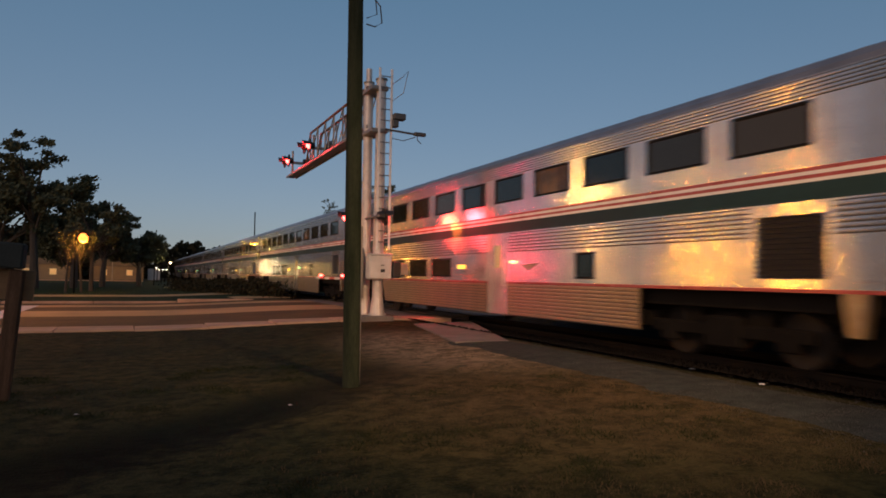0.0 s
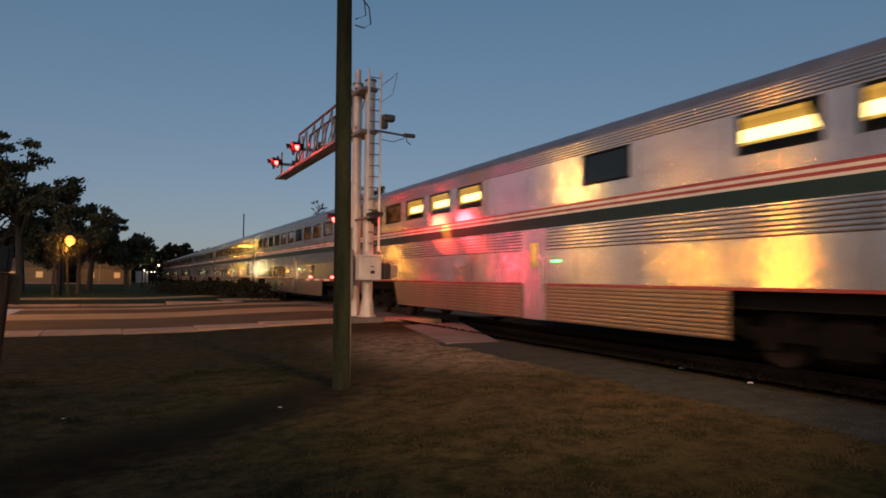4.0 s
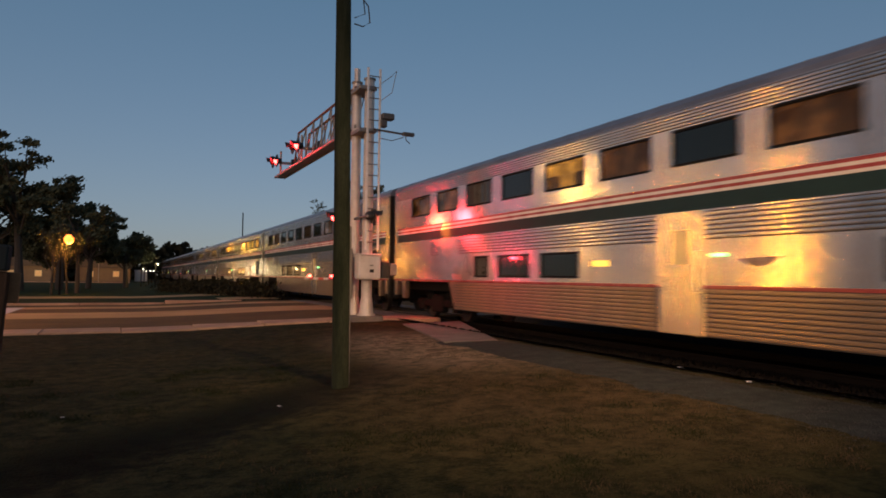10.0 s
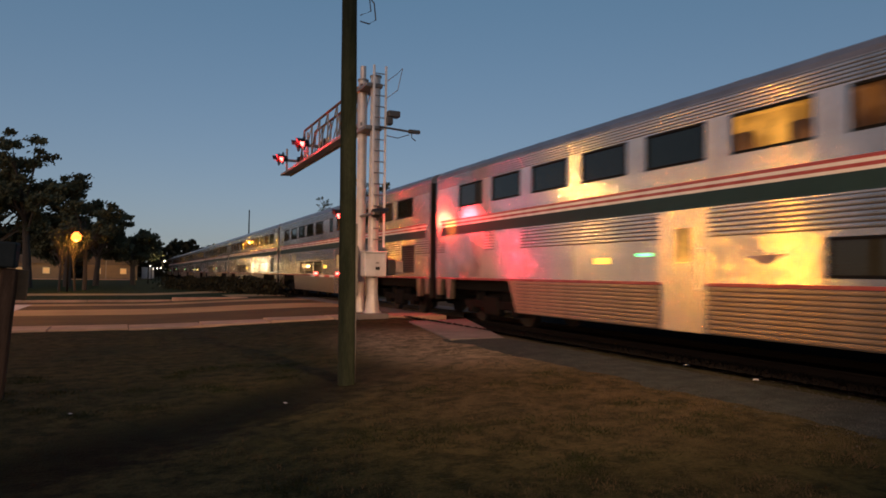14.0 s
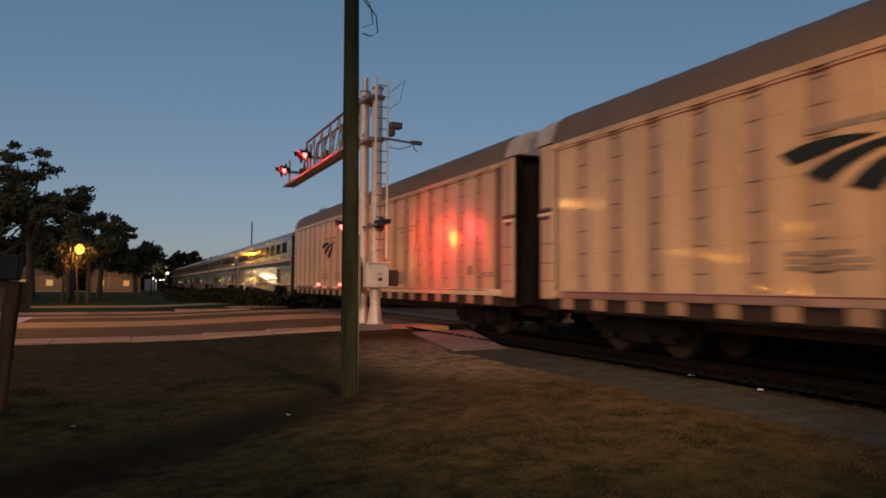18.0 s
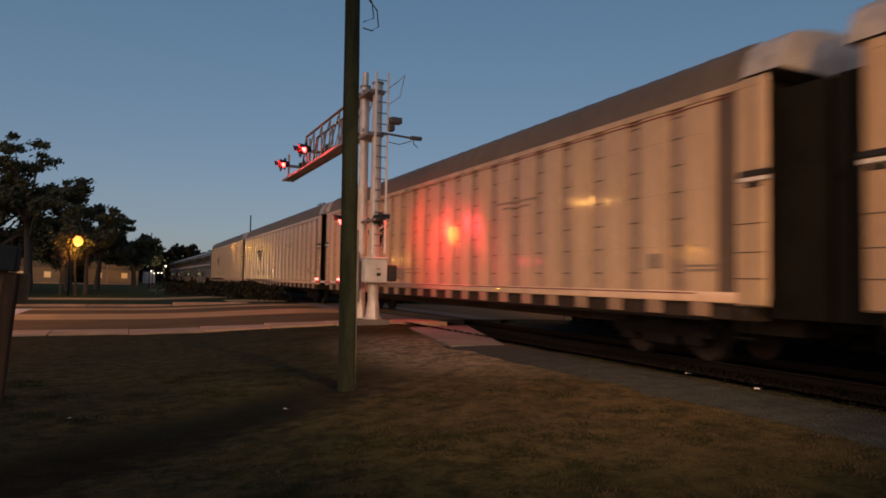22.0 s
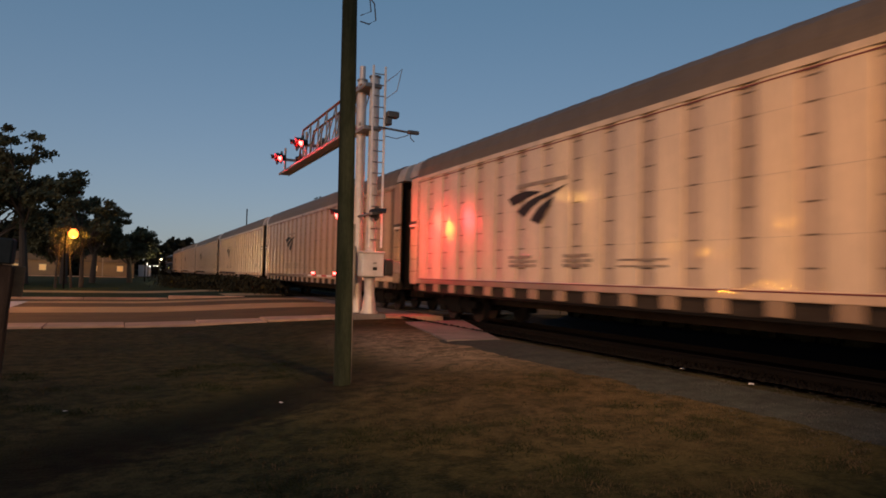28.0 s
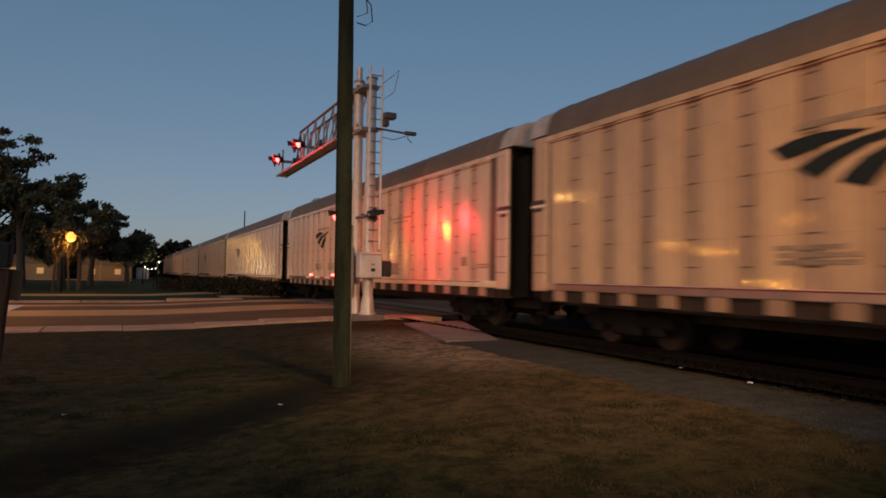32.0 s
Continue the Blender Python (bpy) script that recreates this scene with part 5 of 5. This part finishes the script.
# ---- utility pole, wooden post, street lamps ----
def build_pole():
    x, y = 2.93, 9.6
    g = _base_ground(x, y) - 0.05
    pole = thing("utility_pole", "weathered greenish timber utility pole standing in the lawn", "pole")
    s = Shape()
    n, seg = 26, 20
    for j in range(n + 1):
        t = j / n
        z = g - 0.3 + 9.3 * t
        r = 0.128 - 0.022 * t
        for k in range(seg):
            w = 2 * math.pi * k / seg
            d = 0.004 * noise.noise((math.cos(w) * 3, math.sin(w) * 3, z * 0.6))
            s.v.append((x - 0.085 * t + (r + d) * math.cos(w), y + (r + d) * math.sin(w), z))
    s.f = [(j * seg + k, j * seg + (k + 1) % seg, (j + 1) * seg + (k + 1) % seg, (j + 1) * seg + k) for j in range(n) for k in range(seg)]
    s.f.append(tuple(n * seg + k for k in range(seg)))
    part("shaft", s, POLE_WOOD, pole, smooth=True)
    part("cable_loop", Shape().sweep([(x + 0.1, y - 0.05, 6.0), (x + 0.30, y - 0.1, 5.75), (x + 0.33, y - 0.1, 5.5), (x + 0.22, y - 0.1, 5.42), (x + 0.1, y - 0.05, 5.46)], 0.010, seg=6), BLACK, pole, "black cable loop on the pole")
    part("cable_loop", Shape().sweep([(x + 0.1, y - 0.05, 6.1), (x + 0.22, y - 0.1, 5.85), (x + 0.25, y - 0.1, 5.62), (x + 0.1, y - 0.05, 5.55)], 0.009, seg=6), BLACK, pole)
    part("conduit", Shape().tube((x + 0.13, y + 0.05, g), (x + 0.13, y + 0.05, 2.4), 0.02, seg=8), GALV_DULL, pole, "thin metal conduit")


def build_post():
    post = thing("wooden_post", "leaning weathered timber post with a board and a dark box", "post", pose(-1.52, 10.1, 0, 0, 4.0, 0))
    part("post", Shape().box(-0.085, 0.085, -0.085, 0.085, -0.1, 1.66, 0.02), POST_WOOD, post)
    part("board", Shape().box(-0.42, 0.20, 0.09, 0.14, 1.26, 1.66, 0.01), PLANK_WOOD, post, "pale wide board")
    part("box", Shape().box(-0.55, 0.06, -0.14, 0.20, 1.67, 2.0, 0.02), BLUE_BOX, post, "dark blue-grey box on top")


BLUE_BOX = mat("dark blue-grey panel", (0.026, 0.033, 0.034), 0.8, 0.0, 0.2, 3, 40, 0.05, spec=0.1)


def street_lamp(x, y, height, label, arm=(0.9, 0.0), power=0, colour=SODIUM, glass=None, lens=0.13, steel=None, globe=False):
    steel = steel or GALV_DULL
    g = _base_ground(x, y)
    ob = thing("street_lamp", label, "street lamp", pose(x, y, g), "street lamps")
    part("mast", Shape().tube((0, 0, -0.1), (0, 0, height), 0.075, 0.05, seg=10), steel, ob)
    part("arm", Shape().sweep([(0, 0, height - 0.3), (arm[0] * 0.4, arm[1] * 0.4, height + 0.05), (arm[0], arm[1], height + 0.1)], 0.035, seg=6), steel, ob)
    part("lantern", Shape().box(arm[0] - 0.16, arm[0] + 0.24, arm[1] - 0.14, arm[1] + 0.14, height + 0.02, height + 0.16, 0.03), GALV_DULL, ob, "grey lantern housing")
    bulb = Shape().tube((arm[0] + 0.02, arm[1], height - 0.10), (arm[0] + 0.02, arm[1], height + 0.03), lens * 0.6, lens, seg=12)
    if globe:
        bulb = Shape().sweep([(arm[0], arm[1], height - 0.1 - lens), (arm[0], arm[1], height - 0.1 - lens * 0.5)], lens * 0.3, lens * 0.87, 14)
        bulb.sweep([(arm[0], arm[1], height - 0.1 - lens * 0.5), (arm[0], arm[1], height - 0.1 + lens * 0.2)], lens * 0.87, lens * 0.97, 14)
        bulb.sweep([(arm[0], arm[1], height - 0.1 + lens * 0.2), (arm[0], arm[1], height + 0.03 + lens * 0.6)], lens * 0.97, lens * 0.4, 14)
    part("lens", bulb, glass or LAMP_GLASS, ob, "glowing sodium lens")
    if power:
        if globe:
            lamp("sodium_light", "POINT", (x + arm[0], y + arm[1], g + height - 0.3 - lens), power, colour, 0.14)
            return ob
        lamp("sodium_light", "POINT", (x + arm[0], y + arm[1], g + height - 0.25), power, colour, 0.20)
    return ob


build_pole()
build_post()
street_lamp(-4.3, 57.0, 4.25, "lit orange globe street lamp beyond the road under trees", (0.5, 0), 380, (1.0, 0.40, 0.06), lens=0.36, globe=True, steel=GRIME)
# unseen lamps along the road, set by their glints in the train
street_lamp(-9.9, 20.7, 4.8, "lit orange street lamp beside the road", (0.9, 0.0), 430, lens=0.2)
# low unseen lamp in place of a waiting car's headlights
street_lamp(-13.3, 24.0, 1.75, "unseen low lamp standing in for a waiting car's headlights", (0.4, 0.0), 780, lens=0.15)
street_lamp(-10.3, 36.7, 7.4, "lit orange street lamp beside the road", (0.9, 0.0), 320, lens=0.2)
# two extra spots added at these lanterns to brighten the road
lamp("sodium_light", "SPOT", (-9.4, 36.7, 7.2), 1600, (1.0, 0.46, 0.12), 0.2, (3.0, 28.0, 0.0), 80, 1.0)
lamp("sodium_light", "SPOT", (-9.0, 20.9, 4.7), 1100, (1.0, 0.46, 0.12), 0.2, (3.0, 31.0, 0.0), 76, 1.0)
street_lamp(-24.9, 43.1, 5.0, "lit orange street lamp beside the road", (0.9, 0.0), 1000, lens=0.25)
street_lamp(-26.9, 41.2, 4.4, "lit orange street lamp beside the road", (0.9, 0.0), 1000, lens=0.25)
# hidden behind the train, added to warm the road seen under it
street_lamp(24.0, 30.5, 6.4, "unseen orange street lamp on the far side of the crossing", (-0.9, 0.0), 900, lens=0.2)
# unseen lamp added behind the viewer; its two spots fill lawn and train
street_lamp(5.6, -1.6, 6.1, "unseen lamp added beside the path to fill the lawn", (-0.9, 0.0), 0, lens=0.2)
lamp("sodium_light", "SPOT", (4.7, -1.6, 6.0), 5200, (1.0, 0.58, 0.32), 0.16, (4.6, 10.8, 0.0), 56, 1.0)
lamp("sodium_light", "SPOT", (4.7, -1.6, 6.0), 2500, (1.0, 0.44, 0.10), 0.16, (9.1, 12.5, 1.2), 56, 1.0)


# ---- trees and distance ----
def build_tree(name, x, y, height, spread, trunk, label, seed, leaves=2600, crown_low=0.35, leaf=0.34, material=None):
    rng = random.Random(seed)
    g = land_z(x, y)
    tree = thing(name, label, "tree", pose(x, y, g))
    wood = Shape()
    tips = []
    top = Vector((rng.uniform(-.06, .06) * height, rng.uniform(-.06, .06) * height, height * 0.55))
    wood.sweep([(0, 0, -0.2), (top.x * 0.3, top.y * 0.3, height * 0.2), tuple(top * 0.75), tuple(top)], trunk, trunk * 0.4, 9)
    for k in range(15):
        w = rng.uniform(0, 6.283)
        t = rng.uniform(0.30, 1.0)
        start = Vector((top.x * t * 0.9, top.y * t * 0.9, height * (0.18 + 0.40 * t)))
        reach = spread * rng.uniform(0.45, 1.0)
        end = start + Vector((math.cos(w) * reach, math.sin(w) * reach, height * rng.uniform(0.10, 0.42)))
        if end.z > height * 0.95:
            end.z = height * 0.95
        m = start.lerp(end, 0.5) + Vector((rng.uniform(-.3, .3), rng.uniform(-.3, .3), rng.uniform(-.1, .5)))
        wood.sweep([tuple(start), tuple(m), tuple(end)], trunk * 0.32, trunk * 0.07, 6)
        tips += [end, m.lerp(end, 0.5), end + Vector((rng.uniform(-1, 1), rng.uniform(-1, 1), rng.uniform(-.5, .6))) * spread * 0.22]
        for _ in range(2):
            e2 = end + Vector((rng.uniform(-1, 1), rng.uniform(-1, 1), rng.uniform(-0.4, 0.9))) * spread * 0.35
            wood.sweep([tuple(m), tuple(m.lerp(e2, 0.6) + Vector((0, 0, 0.2))), tuple(e2)], trunk * 0.14, trunk * 0.04, 5)
            tips.append(e2)
    part("trunk", wood, BARK, tree, "dark branching trunk")
    crown = Shape()
    per = max(2, int(1.9 * leaves) // len(tips))
    for c in tips:
        r = spread * rng.uniform(0.045, 0.125)
        for i in range(int(per * (r / spread) / 0.105)):
            p = c + Vector((rng.gauss(0, r), rng.gauss(0, r), rng.gauss(0, r * 0.55)))
            if p.z < height * crown_low:
                continue
            a = Vector((rng.uniform(-1, 1), rng.uniform(-1, 1), rng.uniform(-1, 1))).normalized()
            b = a.orthogonal().normalized()
            c2 = a.cross(b)
            sz = leaf * rng.uniform(0.3, 0.85)
            j = len(crown.v)
            crown.v += [tuple(p - b * sz), tuple(p + c2 * sz * 0.5 + a * sz * 0.2), tuple(p + b * sz), tuple(p - c2 * sz * 0.5 + a * sz * 0.2)]
            crown.f += [(j, j + 1, j + 2), (j, j + 2, j + 3)]
    me = bpy.data.meshes.new("crown")
    me.from_pydata(crown.v, [], crown.f)
    me.materials.append(material or LEAF)
    part("crown", me, None, tree, "dark ragged leaves")
    return tree


def build_trees():
    build_tree("oak_tree", -8.4, 70, 13.0, 3.7, 0.42, "tall dark oak with a ragged open crown", 3, 5400, 0.31)
    build_tree("oak_tree", -11.2, 72, 12.4, 3.8, 0.40, "tall dark oak with a ragged open crown", 4, 5800, 0.31)
    build_tree("oak_tree", -5.6, 74, 10.4, 3.4, 0.36, "broad dark oak behind the street lamp", 5, 4400, 0.2)
    build_tree("oak_tree", -3.4, 80, 8.3, 2.9, 0.34, "broad dark oak behind the street lamp", 6, 5200, 0.18)
    build_tree("oak_tree", 0.2, 84, 6.4, 2.6, 0.34, "low round dense oak near the track", 7, 6500, 0.20, 0.38)
    build_tree("oak_tree", -7.0, 90, 6.5, 3.6, 0.30, "low dark tree behind the street lamp", 10, 4200, 0.25)
    build_tree("oak_tree", -3.4, 61.5, 7.4, 2.2, 0.2, "dark oak lit orange by the street lamp", 12, 4200, 0.34, 0.28)
    build_tree("oak_tree", 24.0, 62, 10.6, 3.4, 0.30, "bare-topped tree behind the train", 8, 1500)
    build_tree("oak_tree", 17.3, 61, 9.0, 1.3, 0.12, "small thin tree behind the train", 14, 420, 0.5, 0.2)
    for x, y, h in ((-4.9, 57.6, 5.6), (-3.9, 58.6, 6.0)):
        build_tree("young_tree", x, y, h, 1.2, 0.11, "slim young tree beside the street lamp", 30 + int(h * 10), 500, 0.6, 0.22)
    woods = Shape()
    rng = random.Random(21)
    for i in range(14000):
        x = rng.uniform(-80, 45)
        y = 190 + rng.uniform(0, 26)
        h = 9.0 + 2.5 * noise.noise((x * 0.12, 1.7, 0)) + 1.8 * noise.noise((x * 0.4, 4.7, 0))
        z = rng.uniform(0, max(h, 1.5)) if rng.random() < 0.8 else h + rng.gauss(0, 0.3)
        s = rng.uniform(0.35, 0.9)
        a = Vector((rng.uniform(-1, 1), rng.uniform(-1, 1), rng.uniform(-1, 1))).normalized()
        b, p, j = a.orthogonal().normalized(), Vector((x, y, z)), len(woods.v)
        c = a.cross(b)
        woods.v += [tuple(p - b * s), tuple(p + c * s), tuple(p + b * s), tuple(p - c * s)]
        woods.f.append((j, j + 1, j + 2, j + 3))
    # nearer woods behind the oaks, added to darken reflections in far cars
    for i in range(7000):
        x, y = rng.uniform(-48, -1.5), rng.uniform(150, 172)
        h = min(10.6, 6.0 + (-1.5 - x) * 1.2) + 1.2 * noise.noise((x * 0.3, 2.7, 0))
        p, s = Vector((x, y, rng.uniform(0, h))), rng.uniform(0.4, 1.0)
        a = Vector((rng.uniform(-1, 1), rng.uniform(-1, 1), rng.uniform(-1, 1))).normalized()
        b, j = a.orthogonal().normalized(), len(woods.v)
        c = a.cross(b)
        woods.v += [tuple(p - b * s), tuple(p + c * s), tuple(p + b * s), tuple(p - c * s)]
        woods.f.append((j, j + 1, j + 2, j + 3))
    # unseen hedges beyond the train, added to keep the view under it dark
    for i in range(12000):
        x, y = (rng.uniform(24, 30), rng.uniform(-40, 150)) if i % 2 else (rng.uniform(14.8, 18.0), rng.choice((rng.uniform(-25, 20), rng.uniform(40, 110))))
        h = 2.2 + 0.9 * noise.noise((y * 0.15, 7.7, 0))
        p, s = Vector((x, y, rng.uniform(0, h))), rng.uniform(0.2, 0.5)
        a = Vector((rng.uniform(-1, 1), rng.uniform(-1, 1), rng.uniform(-1, 1))).normalized()
        b, j = a.orthogonal().normalized(), len(woods.v)
        c = a.cross(b)
        woods.v += [tuple(p - b * s), tuple(p + c * s), tuple(p + b * s), tuple(p - c * s)]
        woods.f.append((j, j + 1, j + 2, j + 3))
    # taller unseen hedge, added to block sky light behind the near cars
    for i in range(6000):
        p, s = Vector((rng.uniform(14.6, 16.6), rng.uniform(-6, 21), rng.uniform(0, 4.2))), rng.uniform(0.15, 0.4)
        a = Vector((rng.uniform(-1, 1), rng.uniform(-1, 1), rng.uniform(-1, 1))).normalized()
        b, j = a.orthogonal().normalized(), len(woods.v)
        c = a.cross(b)
        woods.v += [tuple(p - b * s), tuple(p + c * s), tuple(p + b * s), tuple(p - c * s)]
        woods.f.append((j, j + 1, j + 2, j + 3))
    me = bpy.data.meshes.new("far_woods")
    me.from_pydata(woods.v, [], woods.f)
    me.materials.append(FAR_LEAF)
    tagged(new("far_woods", me), "dark distant woods plus unseen hedges added behind the train", "woods", kind="stuff")


def build_house(x, y, w, d, h, label):
    ob = thing("house", label, "house", pose(x, y, 0))
    part("wall", Shape().wall(-w / 2, w / 2, -0.12, 0.0, 0, h, []).box(-w / 2, w / 2, 0, d, 0, h), HOUSE_WALL, ob)
    part("roof", Shape().profile([(-w / 2 - 0.4, h), (w / 2 + 0.4, h), (w / 2 - 0.6, h + 1.5), (-w / 2 + 0.6, h + 1.5)], -0.6, d + 0.4), HOUSE_ROOF, ob)
    # faintly glowing panes made up for the far houses
    for k in (-0.28, 0.22):
        win = part("window", Shape().box(k * w - 0.6, k * w + 0.6, -0.17, -0.12, 0.9, 2.1), GALV_DULL, ob)
        part("pane", Shape().box(k * w - 0.52, k * w + 0.52, -0.19, -0.17, 0.98, 2.02), WARM_WINDOW, win, "warm faintly glowing pane")
    return ob


def build_distance():
    build_house(-15.8, 140, 8.4, 8, 2.8, "pale low house with faintly glowing panes under trees")
    build_house(-3.4, 146, 9.0, 8, 2.7, "pale low house with faintly glowing panes under trees")
    # unseen lamps added to light the far house fronts
    lamp("porch_light", "POINT", (-14.0, 135.0, 3.0), 350, (1.0, 0.55, 0.2), 0.1)
    lamp("porch_light", "POINT", (-4.4, 141.0, 3.0), 240, (1.0, 0.55, 0.2), 0.1)
    solid("kerb_street", Shape().box(-60, 1.0, 130, 132.0, -0.1, 0.10), KERB, "pale kerb strip of the far street", "kerb", kind="structure")
    cab = thing("signal_cabinet", "pale metal signal cabinet beside the track", "cabinet", pose(3.1, 150, 0.05))
    part("body", Shape().box(-1.15, 1.15, -0.8, 0.8, 0, 2.2, 0.03), BOX_GREY, cab)
    part("roof", Shape().box(-1.25, 1.25, -0.9, 0.9, 2.2, 2.32, 0.02), BOX_GREY, cab)
    pole = thing("signal_pole", "thin dark steel pole behind the track", "pole", pose(14.0, 91, 0.1))
    part("shaft", Shape().tube((0, 0, -0.2), (0, 0, 9.8), 0.10, 0.075, seg=8), GRIME, pole)
    for x, y, h in ((3.25, 84, 2.7), (1.9, 90, 2.2), (3.4, 112, 2.0), (3.95, 114, 2.0), (2.9, 116, 2.0)):
        street_lamp(x, y, h, "small far white yard lamp", (0.2, 0), 0, glass=COOL_GLASS, lens=0.06, steel=GRIME)
    # hidden by the oaks, added for golden glints in the far cars
    street_lamp(-4.3, 140, 8.0, "unseen orange street lamp behind the far oaks", (0.9, 0), 1000, lens=0.2)
    lamp("yard_light", "POINT", (3.5, 83.7, 2.5), 200, (1.0, 0.74, 0.40), 0.12)


def build_bushes():
    """Low weeds and shrubs between the verge and the far track."""
    rng = random.Random(44)
    s = Shape()
    for _ in range(9000):
        t = rng.random()
        x, y = 3.2 + 5.0 * t + rng.gauss(0, 0.45), 66 - 23 * t + rng.gauss(0, 1.6)
        if x > 8.7:
            continue
        h = 0.95 + 0.5 * noise.noise((x * 0.9, y * 0.35, 3.3))
        p, size = Vector((x, y, _base_ground(x, y) + rng.uniform(0, max(h, 0.3)))), rng.uniform(0.05, 0.14)
        a = Vector((rng.uniform(-1, 1), rng.uniform(-1, 1), rng.uniform(-1, 1))).normalized()
        b, j = a.orthogonal().normalized(), len(s.v)
        c = a.cross(b)
        s.v += [tuple(p - b * size), tuple(p + c * size * 0.6), tuple(p + b * size), tuple(p - c * size * 0.6)]
        s.f.append((j, j + 1, j + 2, j + 3))
    me = bpy.data.meshes.new("bushes")
    me.from_pydata(s.v, [], s.f)
    me.materials.append(FAR_LEAF)
    tagged(new("bushes", me), "low dark bushes and weeds beside the far track", "bushes", kind="stuff")


build_trees()
build_bushes()
build_distance()


# ---- grass ----
def build_blades():
    rng = random.Random(11)
    s = Shape()
    for _ in range(120000):
        y = 3.0 + 16.5 * rng.random() ** 1.6
        x = rng.uniform(-0.75 * y, min(6.3, 1.6 * y))
        if abs((x - 1.79) * 0.65 - (y - 8.62) * 0.76) < 0.8 and -2.5 < x < 4.8:
            continue
        # blades thicken over the stretch where lamp light is painted on the lawn
        dry = math.exp(-(((x - 5.0) * 0.8) ** 2 + ((y - 7.6) * 0.55) ** 2) / 5.0)
        if noise.noise((x * 0.9, y * 0.9, 2.0)) < 0.05 - 0.5 * dry or rng.random() > 0.35 + 0.65 * dry:
            continue
        z = land_z(x, y) - 0.01
        h, w, a = rng.uniform(0.012, 0.04), rng.uniform(0.0025, 0.006), rng.uniform(0, 6.283)
        lx, ly = rng.gauss(0, 0.02), rng.gauss(0, 0.02)
        i = len(s.v)
        s.v += [(x - w * math.cos(a), y - w * math.sin(a), z), (x + w * math.cos(a), y + w * math.sin(a), z), (x + lx, y + ly, z + h)]
        s.f.append((i, i + 1, i + 2))
    me = bpy.data.meshes.new("grass_blades")
    me.from_pydata(s.v, [], s.f)
    me.materials.append(BLADE)
    tagged(new("grass_blades", me), "short dry grass blades on the lawn", "grass", kind="stuff")


def build_tufts():
    """Thicker, darker tufts that stand out of the short lawn."""
    rng = random.Random(17)
    spots = [(4.18, 5.33), (4.03, 4.53), (4.48, 6.0), (3.27, 5.31), (3.5, 4.7), (5.0, 5.1), (2.6, 6.2), (5.2, 7.4)]
    spots += [(rng.uniform(-2, 6), rng.uniform(3.5, 12)) for _ in range(46)]
    s = Shape()
    for cx, cy in spots:
        if abs((cx - 1.79) * 0.65 - (cy - 8.62) * 0.76) < 0.9:
            continue
        for _ in range(200):
            x, y = cx + rng.gauss(0, 0.15), cy + rng.gauss(0, 0.12)
            z = land_z(x, y) - 0.01
            h, w, a = rng.uniform(0.015, 0.05), rng.uniform(0.003, 0.006), rng.uniform(0, 6.283)
            i = len(s.v)
            s.v += [(x - w * math.cos(a), y - w * math.sin(a), z), (x + w * math.cos(a), y + w * math.sin(a), z), (x + rng.gauss(0, 0.03), y + rng.gauss(0, 0.03), z + h)]
            s.f.append((i, i + 1, i + 2))
    me = bpy.data.meshes.new("grass_tufts")
    me.from_pydata(s.v, [], s.f)
    me.materials.append(TUFT)
    tagged(new("grass_tufts", me), "darker green grass tufts in the lawn", "grass", kind="stuff")


TUFT = mat("dark green tufts", (0.022, 0.028, 0.010), 0.9, 0, 0.4, 2.0, 40, 0.0, spec=0.1)
build_blades()
build_tufts()


def build_litter():
    """Scraps of pale paper on the gravel and the lawn."""
    for k, (x, y) in enumerate(((8.12, 8.09), (7.9, 6.6), (-0.58, 8.68), (1.82, 8.57))):
        s = Shape()
        w = 0.035 if k < 2 else 0.018
        rng = random.Random(k)
        for j in range(3):
            for i in range(4):
                s.v.append(((i - 1.5) * w, (j - 1) * w, 0.012 + rng.uniform(0, 0.5) * w))
        s.f = [(j * 4 + i, j * 4 + i + 1, j * 4 + 5 + i, j * 4 + 4 + i) for j in range(2) for i in range(3)]
        solid("paper_scrap", s, GATE_WHITE, "crumpled white paper scrap on the ground", "litter", "paper scraps", at=pose(x, y, land_z(x, y) + 0.008, 0, 0, 40 * k))


build_litter()


# ---- what moves ----
def motions():
    for ob, back in TRAIN:
        walk(ob, [(t, pose(TRACK_X, front_at(t) - back, RAIL_Z)) for t in range(0, 33, 2)])
        for wheel in [w for b in ob.children if b.name.startswith("bogie") for w in b.children]:
            roll_wheel(wheel, back)


def roll_wheel(wheel, back):
    """The wheels turn while they pass near; far off they are too small to tell."""
    x, y, r = wheel.matrix_basis.translation
    near = [k / 30 for k in range(0, 961) if 3 < front_at(k / 30) - back + y < 34]
    if len(near) < 3:
        return
    s0 = front_at(near[0])
    rows = [(t, pose(x, y, r, -math.degrees((front_at(t) - s0) / r))) for t in near]
    if near[0] > 0.5:
        rows.insert(0, (0, rows[0][1]))
    if near[-1] < 31.5:
        rows.append((32, rows[-1][1]))
    walk(wheel, rows)


motions()
